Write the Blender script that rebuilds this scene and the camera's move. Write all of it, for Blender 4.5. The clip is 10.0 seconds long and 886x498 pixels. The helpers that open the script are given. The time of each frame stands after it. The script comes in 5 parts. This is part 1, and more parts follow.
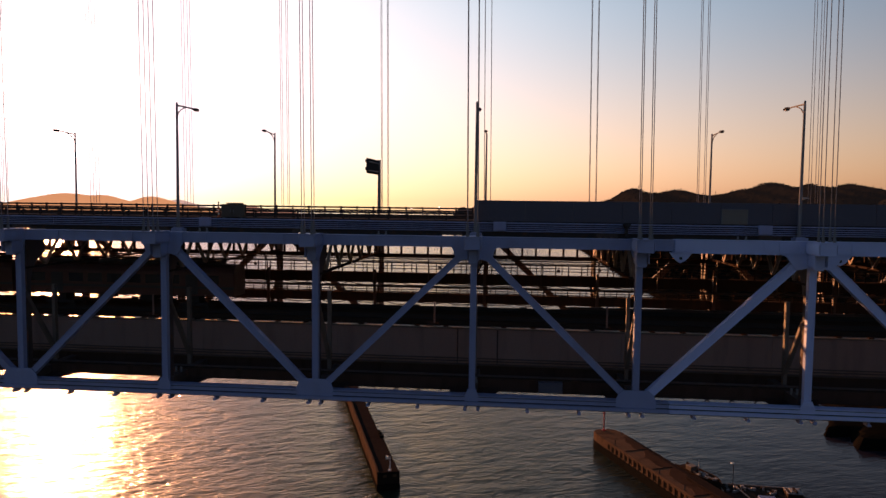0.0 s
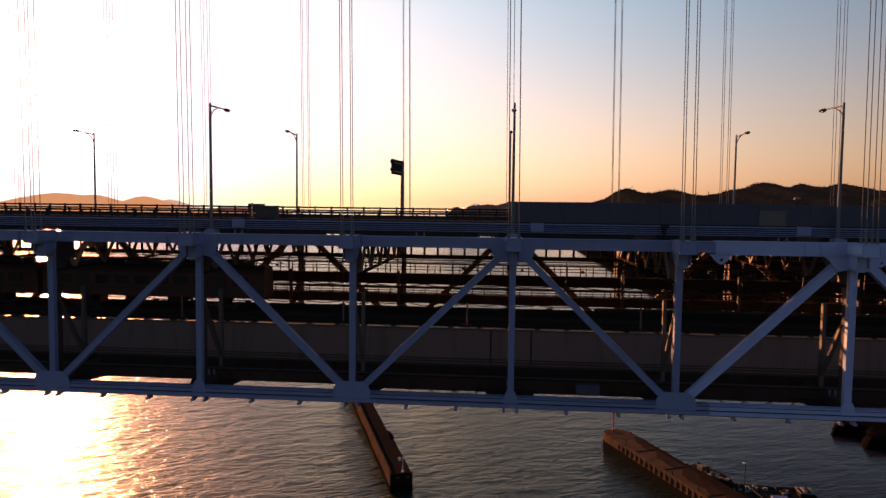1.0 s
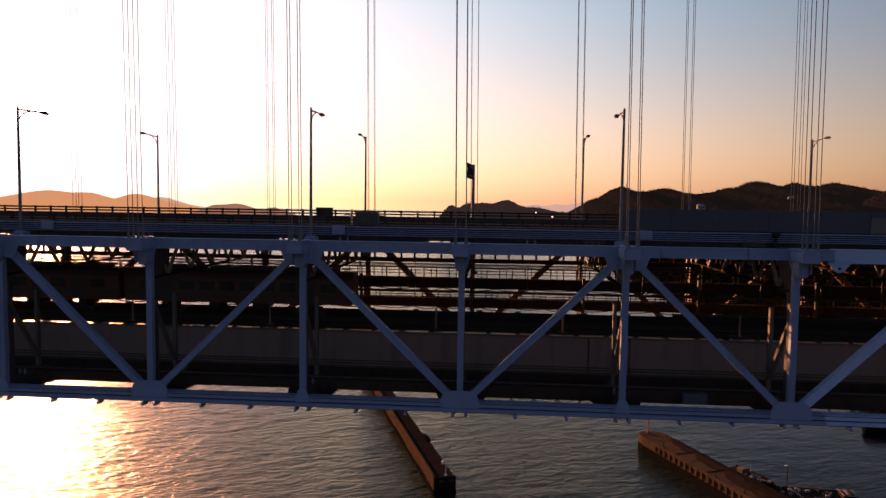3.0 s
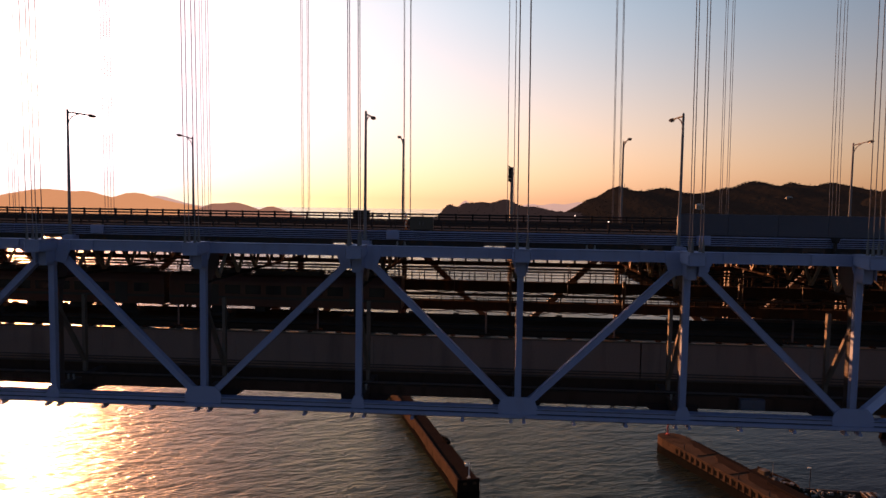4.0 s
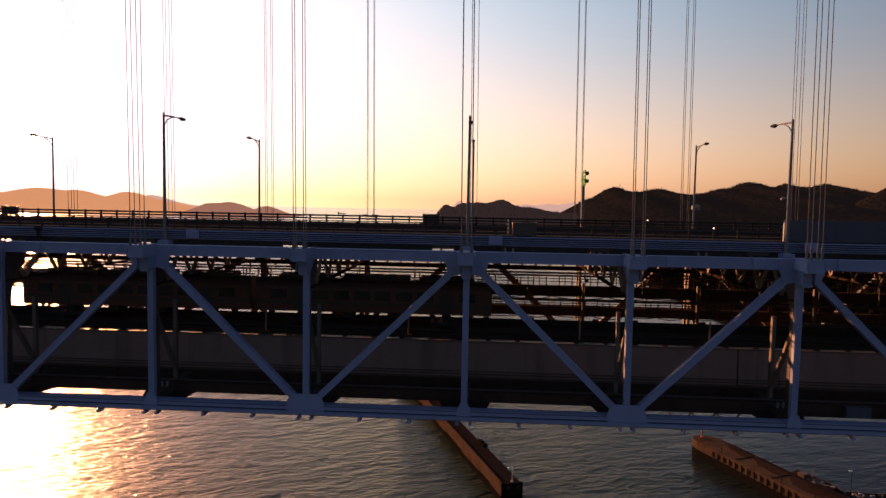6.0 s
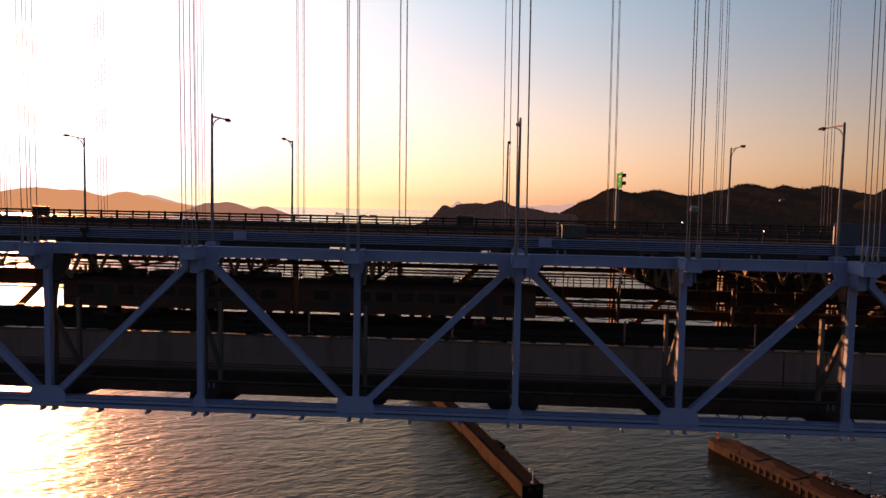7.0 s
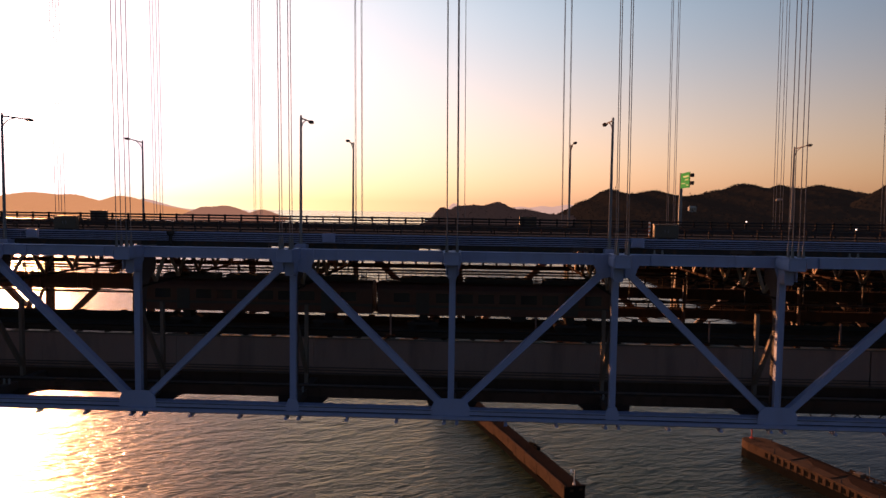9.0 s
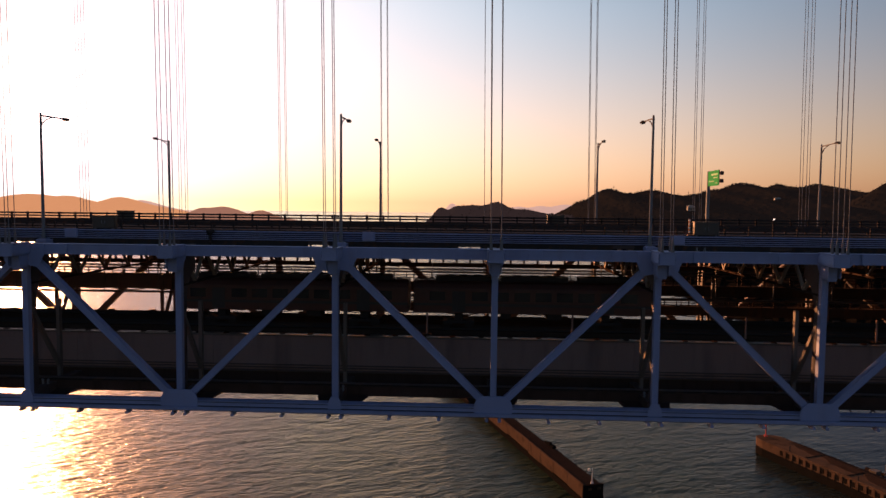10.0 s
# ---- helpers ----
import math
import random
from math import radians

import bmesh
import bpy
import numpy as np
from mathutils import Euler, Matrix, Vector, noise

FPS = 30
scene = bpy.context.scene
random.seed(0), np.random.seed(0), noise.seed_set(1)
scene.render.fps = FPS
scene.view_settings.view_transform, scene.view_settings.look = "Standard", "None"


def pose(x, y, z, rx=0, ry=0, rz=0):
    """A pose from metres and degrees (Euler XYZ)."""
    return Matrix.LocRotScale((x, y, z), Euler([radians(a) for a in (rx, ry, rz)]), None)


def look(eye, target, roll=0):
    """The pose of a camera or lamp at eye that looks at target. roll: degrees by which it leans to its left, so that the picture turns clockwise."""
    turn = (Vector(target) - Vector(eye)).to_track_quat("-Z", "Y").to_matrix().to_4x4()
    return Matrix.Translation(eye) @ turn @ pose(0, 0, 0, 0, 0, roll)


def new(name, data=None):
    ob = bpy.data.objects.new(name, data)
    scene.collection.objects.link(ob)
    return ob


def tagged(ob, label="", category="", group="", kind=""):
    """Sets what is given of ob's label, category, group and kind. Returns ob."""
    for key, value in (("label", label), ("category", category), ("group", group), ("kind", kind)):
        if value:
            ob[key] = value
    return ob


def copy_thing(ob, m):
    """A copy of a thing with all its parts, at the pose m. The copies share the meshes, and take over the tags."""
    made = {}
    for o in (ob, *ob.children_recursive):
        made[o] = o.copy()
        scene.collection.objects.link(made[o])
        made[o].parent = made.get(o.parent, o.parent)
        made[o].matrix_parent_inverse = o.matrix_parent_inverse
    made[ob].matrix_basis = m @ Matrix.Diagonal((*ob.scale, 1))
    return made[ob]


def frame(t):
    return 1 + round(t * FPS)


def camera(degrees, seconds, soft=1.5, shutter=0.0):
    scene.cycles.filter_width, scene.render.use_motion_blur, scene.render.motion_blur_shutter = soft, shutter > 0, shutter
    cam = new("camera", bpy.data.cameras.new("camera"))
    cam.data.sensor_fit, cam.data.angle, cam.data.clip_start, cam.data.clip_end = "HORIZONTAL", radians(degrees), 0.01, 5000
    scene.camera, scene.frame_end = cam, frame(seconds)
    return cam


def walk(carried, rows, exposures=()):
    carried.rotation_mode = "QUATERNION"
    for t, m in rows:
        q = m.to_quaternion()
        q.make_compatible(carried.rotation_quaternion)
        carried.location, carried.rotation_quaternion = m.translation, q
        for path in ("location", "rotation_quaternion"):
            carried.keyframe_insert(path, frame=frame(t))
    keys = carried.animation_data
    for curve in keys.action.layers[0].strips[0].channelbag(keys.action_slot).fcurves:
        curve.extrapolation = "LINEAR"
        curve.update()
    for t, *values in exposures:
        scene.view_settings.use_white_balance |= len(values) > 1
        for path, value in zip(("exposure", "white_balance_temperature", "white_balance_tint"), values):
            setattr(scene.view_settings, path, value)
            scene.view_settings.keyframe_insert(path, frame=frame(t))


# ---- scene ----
cam = camera(65.6, 10.0)
PATH = [
    (0, (41.822, -54.771, 49.921), (41.63, -52.784, 49.793), 0.7),
    (0.5, (40.06, -54.809, 49.928), (39.882, -52.821, 49.799), 0.7),
    (1, (38.115, -54.828, 50.0), (37.944, -52.84, 49.872), 0.7),
    (1.5, (35.944, -54.818, 50.108), (35.781, -52.829, 49.978), 0.8),
    (2, (33.546, -54.817, 50.254), (33.39, -52.828, 50.123), 0.8),
    (2.5, (31.025, -54.783, 50.419), (30.874, -52.793, 50.287), 0.8),
    (4, (23.548, -54.638, 51.0), (23.411, -52.648, 50.864), 0.9),
    (4.5, (21.084, -54.569, 51.105), (20.952, -52.578, 50.969), 1.0),
    (5, (18.744, -54.578, 51.184), (18.615, -52.586, 51.049), 1.0),
    (5.5, (16.486, -54.578, 51.262), (16.364, -52.586, 51.126), 1.0),
    (7, (9.886, -54.745, 51.36), (9.778, -52.752, 51.226), 1.2),
    (7.5, (7.679, -54.773, 51.353), (7.576, -52.78, 51.221), 1.2),
    (8, (5.595, -54.822, 51.286), (5.494, -52.829, 51.156), 1.1),
    (8.5, (3.634, -54.865, 51.199), (3.537, -52.871, 51.07), 0.9),
    (9, (1.795, -54.917, 51.142), (1.701, -52.923, 51.014), 0.8),
    (9.5, (-0.031, -55.035, 51.039), (-0.122, -53.041, 50.911), 0.7),
    (10, (-1.81, -55.156, 50.916), (-1.897, -53.162, 50.789), 0.6),
]
walk(cam, [(t, look(eye, target, roll)) for t, eye, target, roll in PATH], [(0, 0.6, 7000, 42), (10, 0.6, 7000, 42)])

# ---- world, sun ----
SUN_AZ, SUN_EL = radians(34.5), radians(8.0)      # azimuth counted from +Y towards -X
SUN_DIR = Vector((-math.sin(SUN_AZ) * math.cos(SUN_EL), math.cos(SUN_AZ) * math.cos(SUN_EL), math.sin(SUN_EL)))
sun_data = bpy.data.lights.new("sun", "SUN")
sun_data.energy, sun_data.angle, sun_data.color = 6.2, radians(0.6), (1.0, 0.47, 0.165)
sun = new("sun", sun_data)
sun.matrix_world = look(SUN_DIR * 200, (0, 0, 0))

world = bpy.data.worlds.new("sky")
scene.world = world
world.use_nodes = True
WN, WL = world.node_tree.nodes, world.node_tree.links
WN.clear()


def wmath(op, a, b=None):
    n = WN.new("ShaderNodeMath")
    n.operation = op
    for i, v in enumerate((a, b)):
        if v is None:
            continue
        if isinstance(v, (int, float)):
            n.inputs[i].default_value = v
        else:
            WL.new(v, n.inputs[i])
    return n.outputs[0]


coord = WN.new("ShaderNodeTexCoord")
sep = WN.new("ShaderNodeSeparateXYZ")
WL.new(coord.outputs["Generated"], sep.inputs[0])
up = wmath("MAXIMUM", sep.outputs[2], 0.004)
comb = WN.new("ShaderNodeCombineXYZ")
WL.new(sep.outputs[0], comb.inputs[0])
WL.new(sep.outputs[1], comb.inputs[1])
WL.new(up, comb.inputs[2])
sky = WN.new("ShaderNodeTexSky")
sky.sky_type, sky.sun_disc = "NISHITA", False
sky.sun_elevation, sky.sun_rotation = SUN_EL, -SUN_AZ
sky.air_density, sky.dust_density, sky.ozone_density = 1.0, 1.6, 1.4
WL.new(comb.outputs[0], sky.inputs[0])
dot = WN.new("ShaderNodeVectorMath")
dot.operation = "DOT_PRODUCT"
dot.inputs[1].default_value = SUN_DIR
WL.new(comb.outputs[0], dot.inputs[0])
d = wmath("MAXIMUM", dot.outputs["Value"], 0.0)


def glow(colour, strength):
    """A colour whose strength follows a socket."""
    n = WN.new("ShaderNodeVectorMath")
    n.operation = "SCALE"
    n.inputs[0].default_value = colour
    WL.new(strength, n.inputs["Scale"])
    return n.outputs[0]


def added(a, b):
    n = WN.new("ShaderNodeVectorMath")
    n.operation = "ADD"
    WL.new(a, n.inputs[0])
    WL.new(b, n.inputs[1])
    return n.outputs[0]


# haze tints the low sky warm, the air above it stays blue
haze = wmath("EXPONENT", wmath("MULTIPLY", wmath("POWER", wmath("DIVIDE", up, 0.19), 2.0), -1.0))
tint = WN.new("ShaderNodeMix")
tint.data_type = "RGBA"
tint.inputs[6].default_value, tint.inputs[7].default_value = (0.65, 1.05, 1.25, 1), (1.14, 1.0, 0.76, 1)
WL.new(haze, tint.inputs[0])
toned = WN.new("ShaderNodeMix")
toned.data_type, toned.blend_type = "RGBA", "MULTIPLY"
toned.inputs[0].default_value = 1.0
WL.new(sky.outputs[0], toned.inputs[6])
WL.new(tint.outputs[2], toned.inputs[7])
air = WN.new("ShaderNodeVectorMath")
air.operation = "SCALE"
WL.new(toned.outputs[2], air.inputs[0])


def ramp(socket, lo, hi):
    n = WN.new("ShaderNodeMapRange")
    n.interpolation_type = "SMOOTHSTEP"
    n.inputs[1].default_value, n.inputs[2].default_value = lo, hi
    WL.new(socket, n.inputs[0])
    return n.outputs[0]


# the clear air above the haze is darker ahead, over the sea
deep = wmath("SUBTRACT", 1.0, wmath("MULTIPLY", wmath("MULTIPLY", ramp(up, 0.25, 0.45), ramp(sep.outputs[1], 0.2, 0.7)), 0.5))
low_haze = wmath("SUBTRACT", 0.053, wmath("MULTIPLY", wmath("EXPONENT", wmath("MULTIPLY", up, -22.0)), 0.010))
WL.new(wmath("MULTIPLY", low_haze, deep), air.inputs["Scale"])
# hazy evening air: forward scatter round the sun, and the red glow that lies along the horizon on the sun's side
thin = wmath("SUBTRACT", 1.0, wmath("MULTIPLY", wmath("EXPONENT", wmath("MULTIPLY", up, -11.0)), 0.64))   # the light is weaker through the low haze
veil = glow((0.56, 1.10, 1.10), wmath("MULTIPLY", wmath("MULTIPLY", wmath("MULTIPLY", wmath("POWER", d, 2.0), 0.31), thin), deep))
wide = glow((1.0, 0.78, 0.66), wmath("MULTIPLY", wmath("MULTIPLY", wmath("POWER", d, 7.0), 0.28), thin))
core = glow((1.0, 0.82, 0.60), wmath("MULTIPLY", wmath("MULTIPLY", wmath("POWER", d, 90.0), 2.0), thin))
dusk = glow((1.0, 0.46, 0.19), wmath("MULTIPLY", wmath("MULTIPLY", haze, d), 0.38))
total = WN.new("ShaderNodeSeparateXYZ")
WL.new(added(added(air.outputs[0], veil), added(added(wide, core), dusk)), total.inputs[0])
hazy = WN.new("ShaderNodeCombineXYZ")
for i, most in enumerate((0.86, 0.82, 0.80)):      # thick bright haze spreads the light evenly round the sun
    c = total.outputs[i]
    low = wmath("POWER", wmath("ADD", 1.0, wmath("POWER", wmath("DIVIDE", c, most), 5.0)), -0.2)
    WL.new(wmath("MULTIPLY", c, low), hazy.inputs[i])
halo = glow((1.0, 0.85, 0.66), wmath("MULTIPLY", wmath("POWER", d, 260.0), 1.6))
bg = WN.new("ShaderNodeBackground")
WL.new(added(hazy.outputs[0], halo), bg.inputs[0])
wout = WN.new("ShaderNodeOutputWorld")
WL.new(bg.outputs[0], wout.inputs[0])


# ---- materials ----
def material(name, colour, rough=0.6, metal=0.0, var=0.25, scale=1.5, fine=18.0, bump=0.15, stain=None, stain_amount=0.0, streak=False, dist=0.02):
    """Base colour varied at two scales, a stain colour in patches, fine relief."""
    m = bpy.data.materials.new(name)
    m.use_nodes = True
    n, l = m.node_tree.nodes, m.node_tree.links
    p = n["Principled BSDF"]
    p.inputs["Roughness"].default_value, p.inputs["Metallic"].default_value = rough, metal
    p.inputs["Specular IOR Level"].default_value = 0.0 if rough >= 0.75 else 0.4
    tc = n.new("ShaderNodeTexCoord")
    mp = n.new("ShaderNodeMapping")
    if streak:
        mp.inputs["Scale"].default_value = (1, 1, 0.15)
    l.new(tc.outputs["Object"], mp.inputs[0])
    big, small = n.new("ShaderNodeTexNoise"), n.new("ShaderNodeTexNoise")
    big.inputs["Scale"].default_value, small.inputs["Scale"].default_value = scale, fine
    big.inputs["Detail"].default_value = small.inputs["Detail"].default_value = 6
    l.new(mp.outputs[0], big.inputs[0])
    l.new(tc.outputs["Object"], small.inputs[0])
    mix = n.new("ShaderNodeMix")
    mix.data_type = "RGBA"
    mix.inputs[6].default_value = (*[c * (1 - var) for c in colour], 1)
    mix.inputs[7].default_value = (*[min(1, c * (1 + var)) for c in colour], 1)
    avg = n.new("ShaderNodeMath")
    avg.operation = "MULTIPLY_ADD"
    avg.inputs[1].default_value = 0.4
    l.new(small.outputs[0], avg.inputs[0])
    half = n.new("ShaderNodeMath")
    half.operation = "MULTIPLY"
    half.inputs[1].default_value = 0.6
    l.new(big.outputs[0], half.inputs[0])
    l.new(half.outputs[0], avg.inputs[2])
    l.new(avg.outputs[0], mix.inputs[0])
    out = mix.outputs[2]
    if stain:
        ramp = n.new("ShaderNodeMapRange")
        ramp.inputs[1].default_value, ramp.inputs[2].default_value = 0.52, 0.75
        ramp.inputs[4].default_value = stain_amount
        third = n.new("ShaderNodeTexNoise")
        third.inputs["Scale"].default_value, third.inputs["Detail"].default_value = scale * 2.3, 8
        l.new(mp.outputs[0], third.inputs[0])
        l.new(third.outputs[0], ramp.inputs[0])
        mix2 = n.new("ShaderNodeMix")
        mix2.data_type = "RGBA"
        mix2.inputs[7].default_value = (*stain, 1)
        l.new(ramp.outputs[0], mix2.inputs[0])
        l.new(out, mix2.inputs[6])
        out = mix2.outputs[2]
    l.new(out, p.inputs["Base Color"])
    rr = n.new("ShaderNodeMapRange")
    rr.inputs[3].default_value, rr.inputs[4].default_value = max(0.03, rough - 0.12), min(1, rough + 0.12)
    l.new(big.outputs[0], rr.inputs[0])
    l.new(rr.outputs[0], p.inputs["Roughness"])
    if bump:
        b = n.new("ShaderNodeBump")
        b.inputs["Strength"].default_value, b.inputs["Distance"].default_value = bump, dist
        l.new(small.outputs[0], b.inputs["Height"])
        l.new(b.outputs[0], p.inputs["Normal"])
    return m


RUST = (0.16, 0.07, 0.03)
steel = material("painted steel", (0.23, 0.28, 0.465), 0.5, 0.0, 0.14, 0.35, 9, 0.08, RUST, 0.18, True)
steel_new = material("fresh painted steel", (0.40, 0.49, 0.76), 0.45, 0.0, 0.10, 0.35, 9, 0.06, RUST, 0.08, True)
# inner and far steel: paint darkened to hold the under-deck shade, plus rust
steel_inner = material("weathered shade-toned inner steel", (0.072, 0.050, 0.046), 0.7, 0.0, 0.22, 0.4, 8, 0.12, RUST, 0.4, True)
walkway_steel = material("dark walkway steel", (0.042, 0.030, 0.027), 0.75, 0.0, 0.25, 0.4, 8, 0.12, RUST, 0.3, True)
frame_steel = material("sun-toned brown frame steel", (0.25, 0.18, 0.13), 0.7, 0.0, 0.22, 0.4, 8, 0.12, RUST, 0.4, True)
far_steel = material("rusty shade-toned far steel", (0.125, 0.100, 0.086), 0.7, 0.0, 0.22, 0.4, 8, 0.12, RUST, 0.4, True)
red_brown_steel = material("dark red-brown steel", (0.066, 0.038, 0.031), 0.8, 0.0, 0.3, 0.4, 8, 0.12, (0.02, 0.012, 0.010), 0.5, True)
coping_steel = material("worn coping steel", (0.11, 0.088, 0.075), 0.42, 0.0, 0.22, 0.5, 8, 0.10, RUST, 0.4, True)
galv = material("galvanised steel", (0.16, 0.165, 0.175), 0.65, 0.1, 0.18, 1.2, 20, 0.08)
rail_metal = material("weathered rail steel", (0.045, 0.04, 0.04), 0.75, 0.0, 0.25, 1.0, 15, 0.1, RUST, 0.5)
dark_metal = material("dark lamp metal", (0.045, 0.042, 0.043), 0.78, 0.0, 0.2, 2, 20, 0.08)
lamp_paint = material("grey lamp pole paint", (0.19, 0.19, 0.20), 0.78, 0.0, 0.15, 0.6, 20, 0.05, RUST, 0.2, True)
door_paint = material("pale door paint", (0.165, 0.145, 0.125), 0.7, 0.0, 0.12, 1.0, 10, 0.06, RUST, 0.2)
rope = material("hanger rope", (0.17, 0.17, 0.18), 0.78, 0.0, 0.15, 0.5, 40, 0.1)
concrete = material("weathered concrete", (0.245, 0.165, 0.150), 0.85, 0.0, 0.2, 0.3, 6, 0.3, (0.12, 0.085, 0.075), 0.5, True)
deck_concrete = material("deck concrete", (0.10, 0.092, 0.09), 0.85, 0.0, 0.2, 0.4, 7, 0.3, (0.12, 0.11, 0.10), 0.4)
ballast = material("dark track bed", (0.048, 0.034, 0.028), 0.9, 0.0, 0.3, 0.5, 9, 0.4)
asphalt = material("asphalt", (0.05, 0.05, 0.052), 0.9, 0.0, 0.25, 0.3, 30, 0.5)
barrier_grey = material("barrier panel", (0.078, 0.082, 0.118), 0.55, 0.0, 0.15, 0.5, 10, 0.08)
box_grey = material("box paint", (0.082, 0.064, 0.051), 0.6, 0.0, 0.15, 1.5, 12, 0.1, RUST, 0.2)
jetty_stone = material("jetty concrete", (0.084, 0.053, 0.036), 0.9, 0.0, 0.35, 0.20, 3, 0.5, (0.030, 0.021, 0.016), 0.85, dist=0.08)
jetty_dark = material("darkened jetty concrete", (0.022, 0.016, 0.014), 0.8, 0.0, 0.3, 0.3, 3, 0.5, (0.014, 0.012, 0.012), 0.6, dist=0.08)
jetty_strip = material("darker mole top", (0.042, 0.026, 0.019), 0.92, 0.0, 0.4, 0.25, 3, 0.5, (0.020, 0.014, 0.012), 0.8, dist=0.06)
jetty_wet_shade = material("wet weedy stone and shaded recess", (0.011, 0.010, 0.009), 0.8, 0.0, 0.35, 0.4, 4, 0.5, (0.006, 0.007, 0.005), 0.6, dist=0.08)
orange_paint = material("orange plastic", (0.62, 0.16, 0.04), 0.5, 0.0, 0.12, 2, 10, 0.05)
red_paint = material("red paint", (0.55, 0.05, 0.03), 0.5, 0.0, 0.15, 2, 10, 0.05)
blue_cloth = material("blue tarpaulin", (0.04, 0.09, 0.22), 0.7, 0.0, 0.3, 1.0, 8, 0.3)
roof_tiles = material("pale roof tiles", (0.27, 0.24, 0.21), 0.7, 0.0, 0.15, 0.2, 2, 0.1)
plaster = material("house plaster", (0.34, 0.31, 0.28), 0.9, 0.0, 0.15, 0.2, 2, 0.1)
white_paint = material("white paint", (0.75, 0.75, 0.73), 0.5, 0.0, 0.1, 2, 10, 0.05)
green_sign = material("green sign sheeting", (0.030, 0.24, 0.075), 0.8, 0.0, 0.06, 1, 10, 0.0)
sign_paint = material("low-contrast sign writing", (0.055, 0.285, 0.10), 0.7, 0.0, 0.08, 2, 10, 0.0)
train_red = material("train body", (0.085, 0.028, 0.022), 0.4, 0.0, 0.15, 0.6, 8, 0.05, (0.03, 0.02, 0.016), 0.4)
train_roof = material("train roof", (0.05, 0.042, 0.04), 0.7, 0.0, 0.2, 1, 8, 0.15)
glass_dark = material("tinted glass", (0.02, 0.02, 0.025), 0.12, 0.0, 0.1, 1, 4, 0.0)
timber = material("old planks", (0.034, 0.024, 0.019), 0.85, 0.0, 0.3, 1, 12, 0.3)
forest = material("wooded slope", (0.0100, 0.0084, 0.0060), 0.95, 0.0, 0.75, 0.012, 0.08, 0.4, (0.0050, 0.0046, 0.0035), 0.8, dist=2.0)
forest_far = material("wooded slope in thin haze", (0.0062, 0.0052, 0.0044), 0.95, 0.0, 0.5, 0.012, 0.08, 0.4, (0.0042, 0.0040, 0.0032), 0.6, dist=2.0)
shore_scrub = material("dark shore scrub", (0.0052, 0.0045, 0.0038), 0.95, 0.0, 0.4, 0.08, 0.6, 0.15, (0.004, 0.004, 0.003), 0.6, dist=0.5)
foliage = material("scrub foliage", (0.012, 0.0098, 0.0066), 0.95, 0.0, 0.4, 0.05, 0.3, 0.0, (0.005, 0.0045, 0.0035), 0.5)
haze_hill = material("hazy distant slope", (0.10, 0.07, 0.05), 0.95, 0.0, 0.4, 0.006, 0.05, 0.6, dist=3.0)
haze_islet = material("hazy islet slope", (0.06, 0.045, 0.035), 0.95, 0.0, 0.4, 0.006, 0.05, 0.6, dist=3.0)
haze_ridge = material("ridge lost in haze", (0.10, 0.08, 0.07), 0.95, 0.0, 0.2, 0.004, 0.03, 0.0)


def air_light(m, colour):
    """Haze painted as emission: the light that hazy air before a distant slope adds."""
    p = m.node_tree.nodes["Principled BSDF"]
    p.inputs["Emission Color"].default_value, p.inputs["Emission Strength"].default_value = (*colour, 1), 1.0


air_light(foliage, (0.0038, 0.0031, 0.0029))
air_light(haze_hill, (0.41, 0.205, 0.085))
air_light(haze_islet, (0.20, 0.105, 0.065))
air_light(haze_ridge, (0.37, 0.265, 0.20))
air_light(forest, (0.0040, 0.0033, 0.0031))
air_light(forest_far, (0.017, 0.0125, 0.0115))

lamp_glow = bpy.data.materials.new("lit lamp")
lamp_glow.use_nodes = True
lg = lamp_glow.node_tree.nodes["Principled BSDF"]
lg.inputs["Emission Color"].default_value, lg.inputs["Emission Strength"].default_value = (1.0, 0.88, 0.66, 1), 1.1

# sea: swell and ripples as relief on a smooth dark surface
sea = bpy.data.materials.new("sea water")
sea.use_nodes = True
sn, sl = sea.node_tree.nodes, sea.node_tree.links
sp = sn["Principled BSDF"]
sp.inputs["Roughness"].default_value, sp.inputs["IOR"].default_value = 0.12, 1.33
stc = sn.new("ShaderNodeTexCoord")


